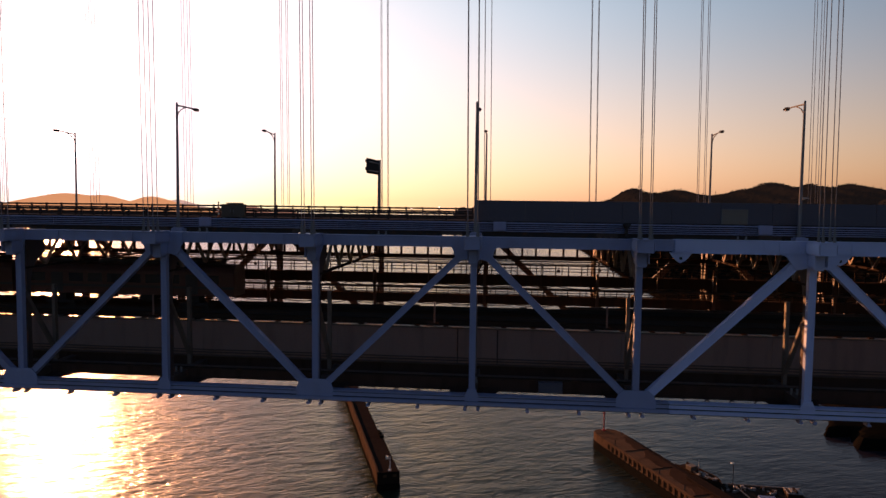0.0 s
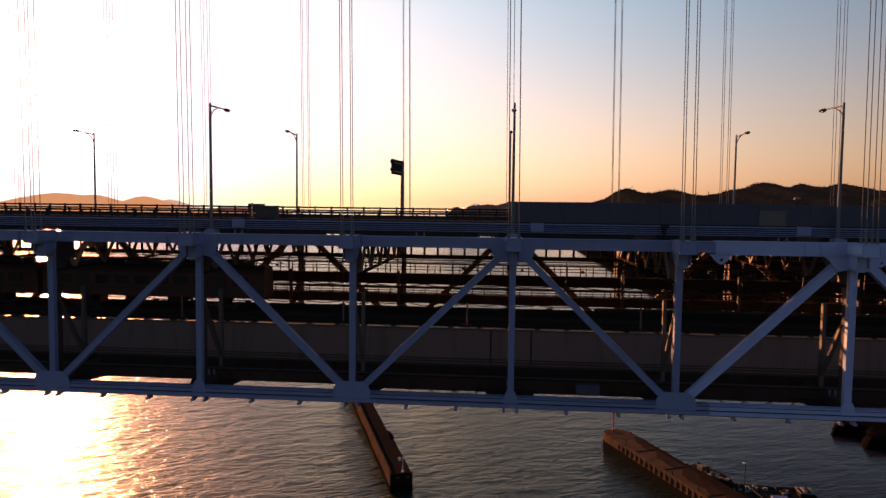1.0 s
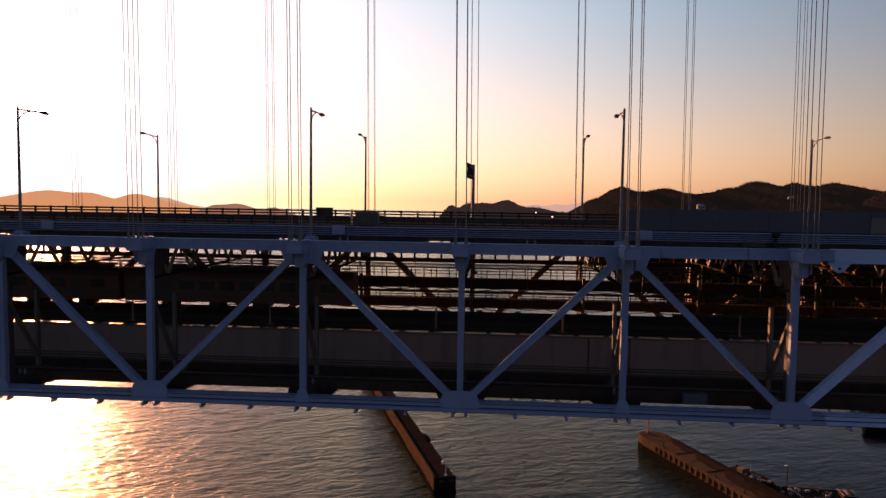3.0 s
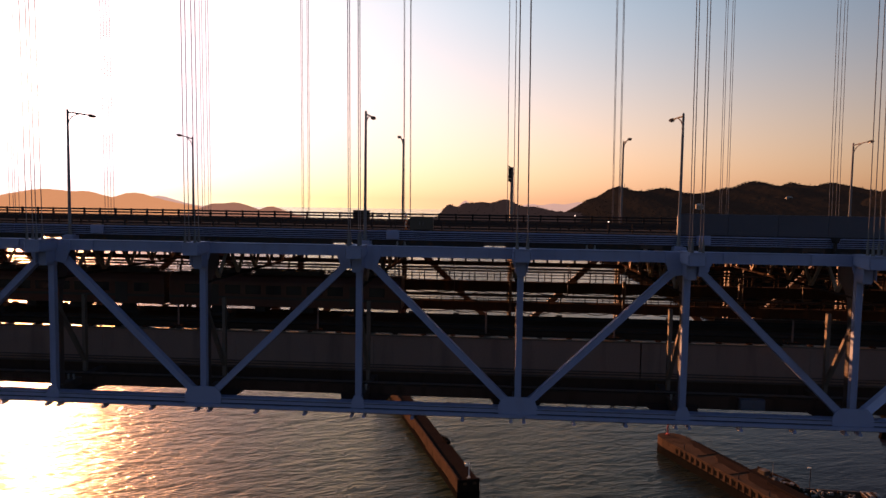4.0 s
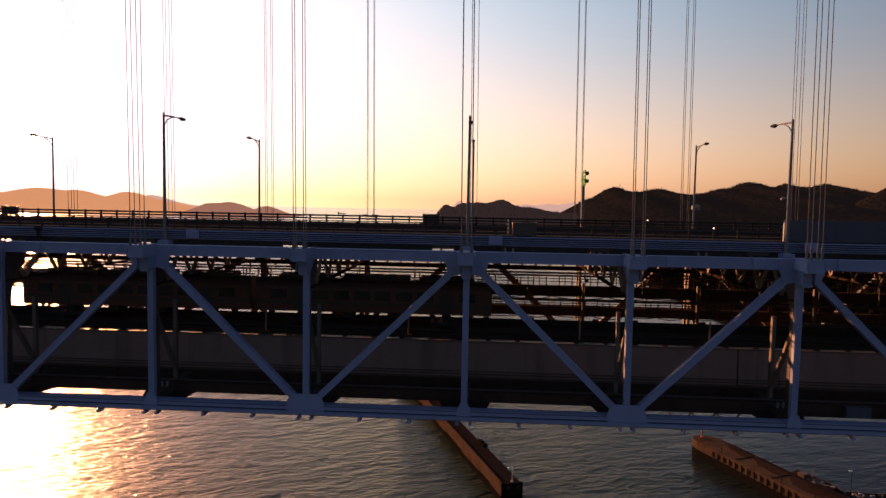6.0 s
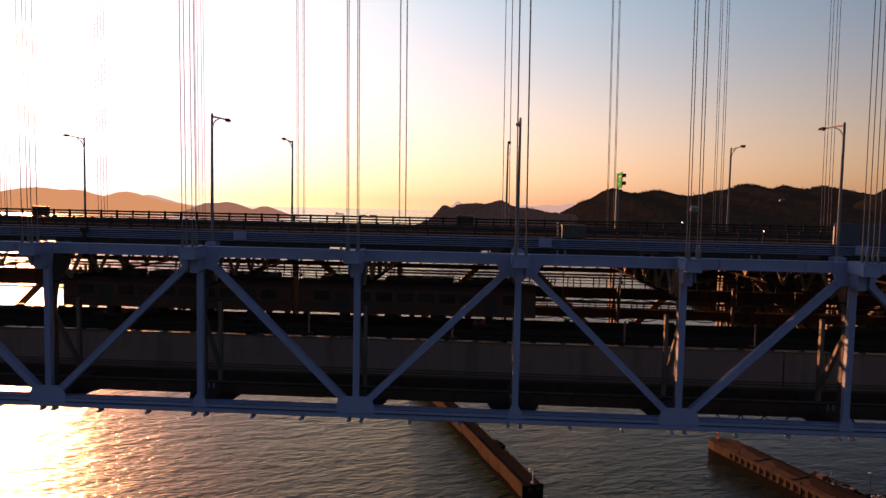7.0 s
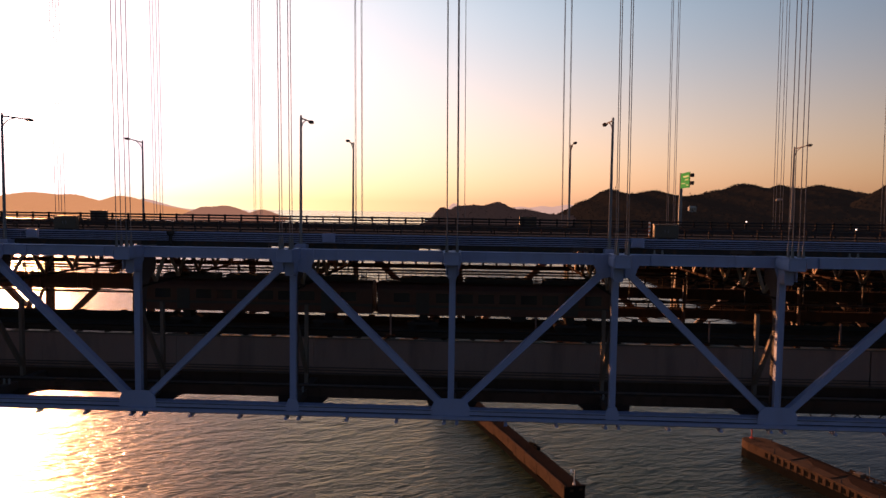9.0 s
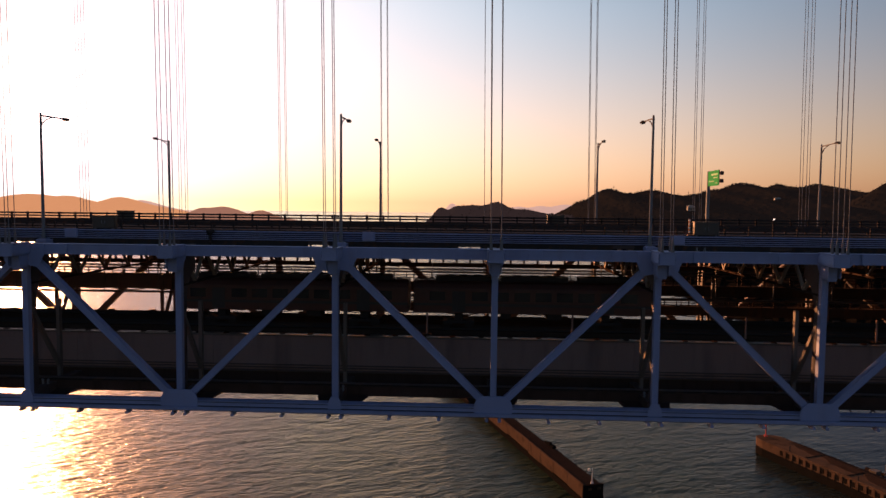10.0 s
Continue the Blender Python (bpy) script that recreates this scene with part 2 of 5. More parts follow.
def wave(scale, sx, sy, turn, detail, dist, strength, before=None):
    mp = sn.new("ShaderNodeMapping")
    mp.inputs["Scale"].default_value = (sx, sy, 1)
    vr = sn.new("ShaderNodeVectorRotate")
    vr.rotation_type = "Z_AXIS"
    vr.inputs["Angle"].default_value = radians(-turn)
    sl.new(stc.outputs["Object"], vr.inputs["Vector"])
    sl.new(vr.outputs[0], mp.inputs[0])
    t = sn.new("ShaderNodeTexNoise")
    t.inputs["Scale"].default_value, t.inputs["Detail"].default_value, t.inputs["Roughness"].default_value = scale, detail, 0.55
    t.inputs["Distortion"].default_value = 0.4
    sl.new(mp.outputs[0], t.inputs[0])
    b = sn.new("ShaderNodeBump")
    b.inputs["Strength"].default_value, b.inputs["Distance"].default_value = strength, dist
    sl.new(t.outputs[0], b.inputs["Height"])
    far = sn.new("ShaderNodeMapRange")
    far.inputs[1].default_value, far.inputs[2].default_value = 150, 1500
    far.inputs[3].default_value, far.inputs[4].default_value = strength, strength * 0.12
    spl = sn.new("ShaderNodeSeparateXYZ")
    sl.new(stc.outputs["Object"], spl.inputs[0])
    sl.new(spl.outputs[1], far.inputs[0])
    # calmer in the lee of the mole
    lee = sn.new("ShaderNodeMapRange")
    lee.inputs[1].default_value, lee.inputs[2].default_value = 20, 85
    lee.inputs[3].default_value, lee.inputs[4].default_value = 1.0, 0.20
    sl.new(spl.outputs[0], lee.inputs[0])
    calm = sn.new("ShaderNodeMath")
    calm.operation = "MULTIPLY"
    sl.new(far.outputs[0], calm.inputs[0])
    sl.new(lee.outputs[0], calm.inputs[1])
    sl.new(calm.outputs[0], b.inputs["Strength"])
    if before:
        sl.new(before.outputs[0], b.inputs["Normal"])
    return b


w1 = wave(0.24, 0.5, 1.0, 20, 2, 0.78, 1.0)
w2 = wave(0.92, 0.38, 1.0, 24, 3, 0.46, 1.0, w1)
w3 = wave(2.3, 0.42, 1.0, 16, 1, 0.12, 1.0, w2)
sl.new(w3.outputs[0], sp.inputs["Normal"])
# fine ripples too small to see widen the sheen round the sun's path
sp.inputs["Coat Weight"].default_value, sp.inputs["Coat Roughness"].default_value, sp.inputs["Coat IOR"].default_value = 0.24, 0.47, 1.33
sl.new(w3.outputs[0], sp.inputs["Coat Normal"])
sheen = sn.new("ShaderNodeMapRange")               # fewer fine ripples in the sheltered water
for i, v in ((1, 30), (2, 95), (3, 0.24), (4, 0.07)):
    sheen.inputs[i].default_value = v
open_sea = sn.new("ShaderNodeSeparateXYZ")
sl.new(stc.outputs["Object"], open_sea.inputs[0])
sl.new(open_sea.outputs[0], sheen.inputs[0])
sl.new(sheen.outputs[0], sp.inputs["Coat Weight"])
water_tone = sn.new("ShaderNodeMix")                     # green water outside, dark water inside the mole
water_tone.data_type = "RGBA"
water_tone.inputs[6].default_value, water_tone.inputs[7].default_value = (0.011, 0.010, 0.016, 1), (0.012, 0.026, 0.016, 1)
outer = sn.new("ShaderNodeMapRange")
outer.inputs[1].default_value, outer.inputs[2].default_value = 0.07, 0.24
sl.new(sheen.outputs[0], outer.inputs[0])
sl.new(outer.outputs[0], water_tone.inputs[0])
sl.new(water_tone.outputs[2], sp.inputs["Base Color"])
sp.inputs["Specular IOR Level"].default_value = 0.155


# ---- mesh helpers ----
def box(bm, x0, x1, y0, y1, z0, z1):
    v = [bm.verts.new(p) for p in ((x0, y0, z0), (x1, y0, z0), (x1, y1, z0), (x0, y1, z0), (x0, y0, z1), (x1, y0, z1), (x1, y1, z1), (x0, y1, z1))]
    for f in ((0, 3, 2, 1), (4, 5, 6, 7), (0, 1, 5, 4), (1, 2, 6, 5), (2, 3, 7, 6), (3, 0, 4, 7)):
        bm.faces.new([v[i] for i in f])
    return bm


def prism(bm, outline, y0, y1):
    """A polygon in x, z drawn out from y0 to y1."""
    a = [bm.verts.new((x, y0, z)) for x, z in outline]
    b = [bm.verts.new((x, y1, z)) for x, z in outline]
    bm.faces.new(a), bm.faces.new(b[::-1])
    for i in range(len(a)):
        j = (i + 1) % len(a)
        bm.faces.new((a[j], a[i], b[i], b[j]))
    return bm


def bar(bm, p, q, w, h, up=(0, 0, 1)):
    """A bar of section w x h from p to q; h along the up direction."""
    p, q = Vector(p), Vector(q)
    t = (q - p).normalized()
    s = t.cross(Vector(up)).normalized() * w / 2
    u = s.cross(t).normalized() * h / 2
    ring = [(-1, -1), (1, -1), (1, 1), (-1, 1)]
    a = [bm.verts.new(p + s * i + u * j) for i, j in ring]
    b = [bm.verts.new(q + s * i + u * j) for i, j in ring]
    bm.faces.new(a[::-1]), bm.faces.new(b)
    for i in range(4):
        j = (i + 1) % 4
        bm.faces.new((a[i], a[j], b[j], b[i]))
    return bm


def tube(bm, points, radii, seg=8):
    """A round tube through the points."""
    pts = [Vector(p) for p in points]
    rings = []
    for i, p in enumerate(pts):
        t = (pts[min(i + 1, len(pts) - 1)] - pts[max(i - 1, 0)]).normalized()
        s = t.cross(Vector((0, 0, 1)) if abs(t.z) < 0.9 else Vector((1, 0, 0))).normalized()
        u = s.cross(t)
        r = radii[i] if isinstance(radii, (list, tuple)) else radii
        rings.append([bm.verts.new(p + (s * math.cos(a) + u * math.sin(a)) * r) for a in [2 * math.pi * k / seg for k in range(seg)]])
    for a, b in zip(rings, rings[1:]):
        for k in range(seg):
            j = (k + 1) % seg
            bm.faces.new((a[k], a[j], b[j], b[k]))
    bm.faces.new(rings[0][::-1]), bm.faces.new(rings[-1])
    return bm


def mesh_of(name, bm, mat, bevel=0.0):
    if bevel:
        bmesh.ops.bevel(bm, geom=list(bm.edges), offset=bevel, segments=1, affect="EDGES", clamp_overlap=True)
    bmesh.ops.recalc_face_normals(bm, faces=list(bm.faces))
    me = bpy.data.meshes.new(name)
    bm.to_mesh(me)
    bm.free()
    me.materials.append(mat)
    return me


def place(name, me, parent, m=None, label=""):
    ob = new(name, me)
    ob.parent = parent
    if m is not None:
        ob.matrix_basis = m
    return tagged(ob, label)


def part(name, bm, mat, parent, label="", bevel=0.0):
    return place(name, mesh_of(name, bm, mat, bevel), parent, None, label)


def thing(name, label, category, group="", kind="", m=None):
    ob = new(name)
    ob.empty_display_size = 0.3
    if m is not None:
        ob.matrix_basis = m
    return tagged(ob, label, category, group, kind)


def B():
    return bmesh.new()


# ---- sea ----
WATER_Z = -2.7
bm = B()
box(bm, -9000, 9000, -3000, 9000, WATER_Z - 6, WATER_Z)
tagged(new("water", mesh_of("water", bm, sea)), "rippled grey-green sea with golden evening glitter", "sea", kind="structure")

# ---- bridge plan: along x, panels of 13 m, near truss at y = 0, far truss at y = 30 ----
PANEL, K0, K1, WIDTH = 13.0, -6, 9, 30.0
XA, XB = K0 * PANEL - 1.0, K1 * PANEL + 1.0
TOP0, TOP1 = 46.55, 47.42        # top chord
BOT0, BOT1 = 33.68, 34.55        # bottom chord
NEWER = 54.6                     # newer, lighter members begin here


def chord_mesh(z0, z1, x0, x1, face, mat, s, deep=0.85):
    """A box chord with proud flanges and a recessed web, drawn inwards from its outer face."""
    bm = B()
    y = lambda v: face + s * v
    lo, hi = sorted((y(0.06), y(deep - 0.06)))
    box(bm, x0, x1, lo, hi, z0 + 0.05, z1 - 0.05)
    for a, b in ((z0, z0 + 0.07), (z1 - 0.07, z1)):
        lo, hi = sorted((y(0), y(deep)))
        box(bm, x0, x1, lo, hi, a, b)
    return mesh_of("chord", bm, mat, 0.012)


def build_truss(face, s, mat, mat2, label):
    """One main truss: s = 1 when its inner side lies towards +y."""
    t = thing("bridge_truss", label, "bridge truss", "main trusses of the bridge", "structure")
    y = lambda v: face + s * v
    ys = lambda a, b: sorted((y(a), y(b)))

    def pick(x):
        return mat2 if x > NEWER else mat

    for k in range(K0, K1):
        x0, x1 = k * PANEL, (k + 1) * PANEL
        cuts = [x0, x1] if not x0 < NEWER < x1 else [x0, NEWER, x1]
        for a, b in zip(cuts, cuts[1:]):
            m = pick((a + b) / 2)
            lift = 0.05 if m is mat2 else 0.0
            place("top_chord", chord_mesh(TOP0 - lift * 3, TOP1 + lift, a, b, face - s * lift, m, s), t)
            place("bottom_chord", chord_mesh(BOT0, BOT1, a, b, face - s * lift, m, s), t)
            # ledge rail below the chord's face
            bm = B()
            box(bm, a, b, *ys(-0.22, -0.02), BOT0 + 0.08, BOT0 + 0.36)
            part("ledge_rail", bm, m, t, bevel=0.01)
            # strips painted as the shade between chord and ledge rail, and under top flange
            for za, zb, yf in ((BOT0 + 0.365, BOT0 + 0.43, -0.02), (BOT1 - 0.155, BOT1 - 0.115, 0.03), (BOT0 + 0.015, BOT0 + 0.075, -0.12)):
                bm = B()
                box(bm, a, b, *ys(yf - lift, 0.10), za, zb)
                part("joint_strip", bm, rail_metal, t)
        for f in (0.04, 0.345, 0.66, 0.96):
            bm = B()
            box(bm, x0 + f * PANEL - 0.13, x0 + f * PANEL + 0.13, *ys(-0.25, 0.5), BOT0 - 0.32, BOT0 - 0.15)
            box(bm, x0 + f * PANEL - 0.06, x0 + f * PANEL + 0.06, *ys(-0.15, 0.4), BOT0 - 0.14, BOT0 + 0.02)
            part("rail_bracket", bm, mat, t, bevel=0.01)
        # diagonal: from the top at odd nodes to the bottom at even nodes
        up_left = k % 2 != 0
        xa, xb = (x0, x1) if up_left else (x1, x0)
        sg = 1 if xb > xa else -1
        pa, pb = Vector((xa + sg * 0.68, 0, TOP0 - 0.33)), Vector((xb - sg * 0.82, 0, BOT1 + 0.38))
        bm = B()
        lo, hi = ys(0.05, 0.65)
        mid = (lo + hi) / 2
        pa.y = pb.y = mid
        nrm = (pb - pa).normalized().cross(Vector((0, 1, 0)))
        half = 0.30 if pick((x0 + x1) / 2) is mat2 else 0.235
        bar(bm, pa, pb, 0.48, half * 1.94, nrm)
        for q in (-half, half):
            bar(bm, pa + nrm * q, pb + nrm * q, 0.60, 0.07, nrm)
        part("diagonal", bm, pick((x0 + x1) / 2), t, bevel=0.01)
    for k in range(K0, K1 + 1):
        x, odd = k * PANEL, k % 2 != 0
        m = pick(x)
        # vertical, flared at the top, with flanges
        bm = B()
        wide = 0.50 if odd else 0.40
        fl = 0.235 if m is mat2 else 0.205
        lo, hi = ys(0.14, 0.50)
        prism(bm, [(x - fl + 0.04, BOT1), (x + fl - 0.04, BOT1), (x + fl - 0.03, 44.4), (x + wide, TOP0), (x - wide * 0.75, TOP0), (x - fl + 0.03, 44.6)], lo, hi)
        for q in (-fl, fl):
            box(bm, x + q - 0.045, x + q + 0.045, *ys(0.08, 0.56), BOT1, TOP0 - 0.6)
        part("vertical", bm, m, t, bevel=0.01)
        # gussets
        bm = B()
        if odd and m is mat2:
            side = [(2.6, TOP1 - 0.03), (2.6, TOP0 - 0.12), (2.2, TOP0 - 0.20), (1.92, TOP0 - 0.42), (1.72, TOP0 - 0.75), (1.25, TOP0 - 1.30), (0.52, TOP0 - 1.15)]
        elif odd:
            side = [(1.75, TOP1 - 0.03), (1.75, TOP0 - 0.10), (1.62, TOP0 - 0.30), (1.58, TOP0 - 0.55), (1.28, TOP0 - 1.10), (0.52, TOP0 - 0.95)]
        if odd:
            prism(bm, [(x - p, q) for p, q in side] + [(x + p, q) for p, q in side[::-1]], *ys(-0.05, 0.04))
            part("gusset_plate", bm, m, t)
            bm = B()
            prism(bm, [(x - 0.55, BOT1), (x - 0.32, BOT1 + 0.55), (x + 0.32, BOT1 + 0.55), (x + 0.55, BOT1), (x + 0.55, BOT0 + 0.4), (x - 0.55, BOT0 + 0.4)], *ys(-0.05, 0.03))
            part("gusset_plate", bm, m, t)
        else:
            prism(bm, [(x - 1.55, BOT0 + 0.38), (x + 1.55, BOT0 + 0.38), (x + 1.55, BOT1 + 0.18), (x + 1.38, BOT1 + 0.55), (x + 1.0, BOT1 + 0.9), (x - 1.0, BOT1 + 0.9), (x - 1.38, BOT1 + 0.55), (x - 1.55, BOT1 + 0.18)], *ys(-0.05, 0.04))
            part("gusset_plate", bm, m, t)
            bm = B()
            prism(bm, [(x - 0.68, TOP1 - 0.05), (x - 0.68, TOP0 - 0.15), (x - 0.40, TOP0 - 1.0), (x + 0.40, TOP0 - 1.0), (x + 0.68, TOP0 - 0.15), (x + 0.68, TOP1 - 0.05)], *ys(-0.04, 0.04))
            part("gusset_plate", bm, m, t)
        # box bracket that carries the hangers in front of the truss, with a lower block against the gusset
        bm = B()
        box(bm, x - 0.60, x + 0.60, *ys(-2.30, -0.03), TOP0 - 0.06, TOP1 + 0.02)
        bmesh.ops.bevel(bm, geom=list(bm.edges), offset=0.03, segments=1, affect="EDGES")
        box(bm, x - 0.68, x + 0.68, *ys(-2.36, 0.05), TOP1 + 0.02, TOP1 + 0.10)
        for q in (-0.66, 0.66):
            box(bm, x + q - 0.03, x + q + 0.03, *ys(-2.30, -0.03), TOP0 + 0.10, TOP1 - 0.10)
        hb_ = part("hanger_bracket", bm, m, t)
        bm = B()
        prism(bm, [(x - 0.41, TOP0 - 0.07), (x - 0.38, TOP0 - 1.10), (x - 0.28, TOP0 - 1.24), (x + 0.28, TOP0 - 1.24), (x + 0.38, TOP0 - 1.10), (x + 0.41, TOP0 - 0.07)], *ys(-0.95, -0.06))
        part("lower_block", bm, m, hb_, bevel=0.03)
        for q in (-0.46, 0.46):
            bm = B()
            prism(bm, [(x + q - 0.03, TOP0 - 0.07), (x + q - 0.03, TOP0 - 0.95), (x + q + 0.03, TOP0 - 0.95), (x + q + 0.03, TOP0 - 0.07)], *ys(-1.25, -0.06))
            part("stiffener", bm, m, hb_)
        # splice plates over the joints of the chords
        for q in (-3.2, 3.2):
            if XA < x + q < XB:
                bm = B()
                box(bm, x + q - 0.55, x + q + 0.55, *ys(-0.085, -0.055), TOP0 + 0.02, TOP1 - 0.06)
                part("splice_plate", bm, pick(x + q), t, bevel=0.01)
        # lug with a pin hole on the newer members
        if m is mat2 and odd:
            for q in (-9.9, 1.9):
                if x + q < NEWER:
                    continue
                bm = B()
                prism(bm, [(x + q - 0.9, TOP0 - 0.10), (x + q - 0.35, TOP0 - 0.75), (x + q, TOP0 - 0.92), (x + q + 0.35, TOP0 - 0.75), (x + q + 0.9, TOP0 - 0.10)], *ys(0.06, 0.16))
                lug = part("lug", bm, m, t)
                bm = B()
                tube(bm, [(x + q, y(0.03), TOP0 - 0.55), (x + q, y(0.09), TOP0 - 0.55)], 0.12, 12)
                part("pin", bm, dark_metal, lug)
    return t


build_truss(0.0, 1, steel, steel_new, "blue-grey painted steel truss with diagonals between its chords")
build_truss(WIDTH, -1, far_steel, far_steel, "weathered steel truss in a shaded tone on the far side of the bridge")

# ---- floor trusses, frames and braces between the main trusses ----
for k in range(K0, K1 + 1):
    x = k * PANEL
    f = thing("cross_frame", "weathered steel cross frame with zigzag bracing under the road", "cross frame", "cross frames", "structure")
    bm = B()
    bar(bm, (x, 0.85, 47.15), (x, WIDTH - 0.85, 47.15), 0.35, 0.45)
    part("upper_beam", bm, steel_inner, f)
    # lower beam toned dark, braces light, as sunlight falls on the frame
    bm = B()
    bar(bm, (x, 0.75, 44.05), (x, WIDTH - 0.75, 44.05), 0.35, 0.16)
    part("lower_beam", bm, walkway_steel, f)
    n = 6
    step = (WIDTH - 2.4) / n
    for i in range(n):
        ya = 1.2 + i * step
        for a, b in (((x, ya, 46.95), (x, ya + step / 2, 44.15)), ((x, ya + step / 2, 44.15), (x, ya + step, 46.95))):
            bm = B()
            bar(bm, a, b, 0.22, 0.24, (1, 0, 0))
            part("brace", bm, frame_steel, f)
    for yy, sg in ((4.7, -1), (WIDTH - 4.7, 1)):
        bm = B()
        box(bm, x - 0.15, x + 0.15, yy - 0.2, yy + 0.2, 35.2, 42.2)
        # near posts and braces take a lighter tone for their sunlit faces
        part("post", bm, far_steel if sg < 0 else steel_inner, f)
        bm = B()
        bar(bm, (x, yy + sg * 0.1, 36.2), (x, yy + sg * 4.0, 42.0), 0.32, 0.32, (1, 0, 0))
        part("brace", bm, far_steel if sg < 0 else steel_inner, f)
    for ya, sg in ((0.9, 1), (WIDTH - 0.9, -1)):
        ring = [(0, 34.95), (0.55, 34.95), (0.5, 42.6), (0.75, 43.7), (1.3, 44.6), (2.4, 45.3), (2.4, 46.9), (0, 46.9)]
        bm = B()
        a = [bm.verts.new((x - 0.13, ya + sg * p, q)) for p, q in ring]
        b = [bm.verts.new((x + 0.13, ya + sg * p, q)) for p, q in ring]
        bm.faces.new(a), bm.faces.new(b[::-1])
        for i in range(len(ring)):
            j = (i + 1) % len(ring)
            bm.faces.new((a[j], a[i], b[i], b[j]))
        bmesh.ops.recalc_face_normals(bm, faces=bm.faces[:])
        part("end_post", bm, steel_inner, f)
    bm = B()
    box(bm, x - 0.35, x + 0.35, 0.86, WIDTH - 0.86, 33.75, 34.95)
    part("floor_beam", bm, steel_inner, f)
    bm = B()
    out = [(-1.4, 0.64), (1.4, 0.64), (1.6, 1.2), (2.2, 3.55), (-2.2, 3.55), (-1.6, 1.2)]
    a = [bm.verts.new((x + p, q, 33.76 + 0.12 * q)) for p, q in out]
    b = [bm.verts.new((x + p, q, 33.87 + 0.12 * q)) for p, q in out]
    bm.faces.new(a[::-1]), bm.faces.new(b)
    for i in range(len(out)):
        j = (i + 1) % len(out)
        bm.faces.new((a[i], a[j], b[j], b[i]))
    part("gusset_plate", bm, red_brown_steel, f)
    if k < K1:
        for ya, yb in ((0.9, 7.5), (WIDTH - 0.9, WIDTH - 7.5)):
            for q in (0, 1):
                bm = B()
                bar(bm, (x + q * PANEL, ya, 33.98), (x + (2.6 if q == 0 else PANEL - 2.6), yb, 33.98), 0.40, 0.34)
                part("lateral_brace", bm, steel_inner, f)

# ---- railway level ----
WALL_Y0, WALL_Y1, WALL_Z0, WALL_Z1 = 7.5, 22.5, 34.95, 38.75
for yy, z1, label in ((WALL_Y0, WALL_Z1, "grey-brown side girder of the railway deck with vertical joints"), (WALL_Y1, 38.2, "dark far side girder of the railway deck")):
    w = thing("railway_girder", label, "girder", "railway girders", "structure")
    xs = [XA + 1]
    while xs[-1] < XB - 1:
        xs.append(xs[-1] + PANEL)
    edges = sorted(set([round(v, 2) for v in xs] + ([37.25, 40.9] if yy == WALL_Y0 else [])))
    for a, b in zip(edges, edges[1:]):
        bm = B()
        ga, gb = (0.06 if v in (37.25, 40.9) else 0.012 for v in (a, b))
        box(bm, a + ga, b - gb, yy, yy + 0.5, WALL_Z0 + 0.5, z1 - 0.12)
        part("panel", bm, concrete, w, bevel=0.01)
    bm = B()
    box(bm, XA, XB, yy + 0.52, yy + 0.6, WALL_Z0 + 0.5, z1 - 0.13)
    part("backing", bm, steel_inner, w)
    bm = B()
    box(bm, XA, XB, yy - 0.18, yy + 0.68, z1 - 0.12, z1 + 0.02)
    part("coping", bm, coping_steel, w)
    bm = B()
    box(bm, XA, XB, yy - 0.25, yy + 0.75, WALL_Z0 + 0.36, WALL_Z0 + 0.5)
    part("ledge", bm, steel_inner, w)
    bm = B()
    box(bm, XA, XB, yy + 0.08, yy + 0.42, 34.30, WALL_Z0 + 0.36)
    part("lower_web", bm, red_brown_steel, w)
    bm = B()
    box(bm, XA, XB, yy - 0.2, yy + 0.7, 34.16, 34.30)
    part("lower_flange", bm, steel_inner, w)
    bm = B()
    for z in (WALL_Z0 + 1.0, WALL_Z0 + 0.75):
        tube(bm, [(XA, yy - 0.16, z), (XB, yy - 0.16, z)], 0.05, 6)
    part("conduit", bm, steel_inner, w)

bm = B()
box(bm, -0.24, 0.24, WALL_Y0 + 0.02, WALL_Y0 + 0.40, WALL_Z1 + 0.02, WALL_Z1 + 0.09)
box(bm, -0.07, 0.07, WALL_Y0 - 0.1, WALL_Y0 + 0.5, WALL_Z1 + 0.02, WALL_Z1 + 0.09)
cleat = mesh_of("coping_cleat", bm, walkway_steel, 0.01)
near_girder = [o for o in scene.objects if o.name == "railway_girder"][0]
for i in range(int((XB - XA) / 2.65)):
    place("coping_cleat", cleat, near_girder, pose(XA + 1.2 + i * 2.65, 0, 0))

rd = thing("railway_deck", "dark railway deck with two tracks under the road", "railway deck", "", "structure")
bm = B()
box(bm, XA, XB, 8.1, 22.4, 37.9, 38.3)
part("slab", bm, ballast, rd)
for yy, up_ in ((11.0, 0.25), (18.2, 0.0)):
    bm = B()
    box(bm, XA, XB, yy - 1.4, yy + 1.4, 38.3, 38.75 + up_)
    part("track_bed", bm, ballast, rd)
    for q in (-0.72, 0.72):
        bm = B()
        box(bm, XA, XB, yy + q - 0.035, yy + q + 0.035, 38.9 + up_, 38.95 + up_)
        box(bm, XA, XB, yy + q - 0.07, yy + q + 0.07, 38.75 + up_, 38.9 + up_)
        part("rail", bm, dark_metal, rd)
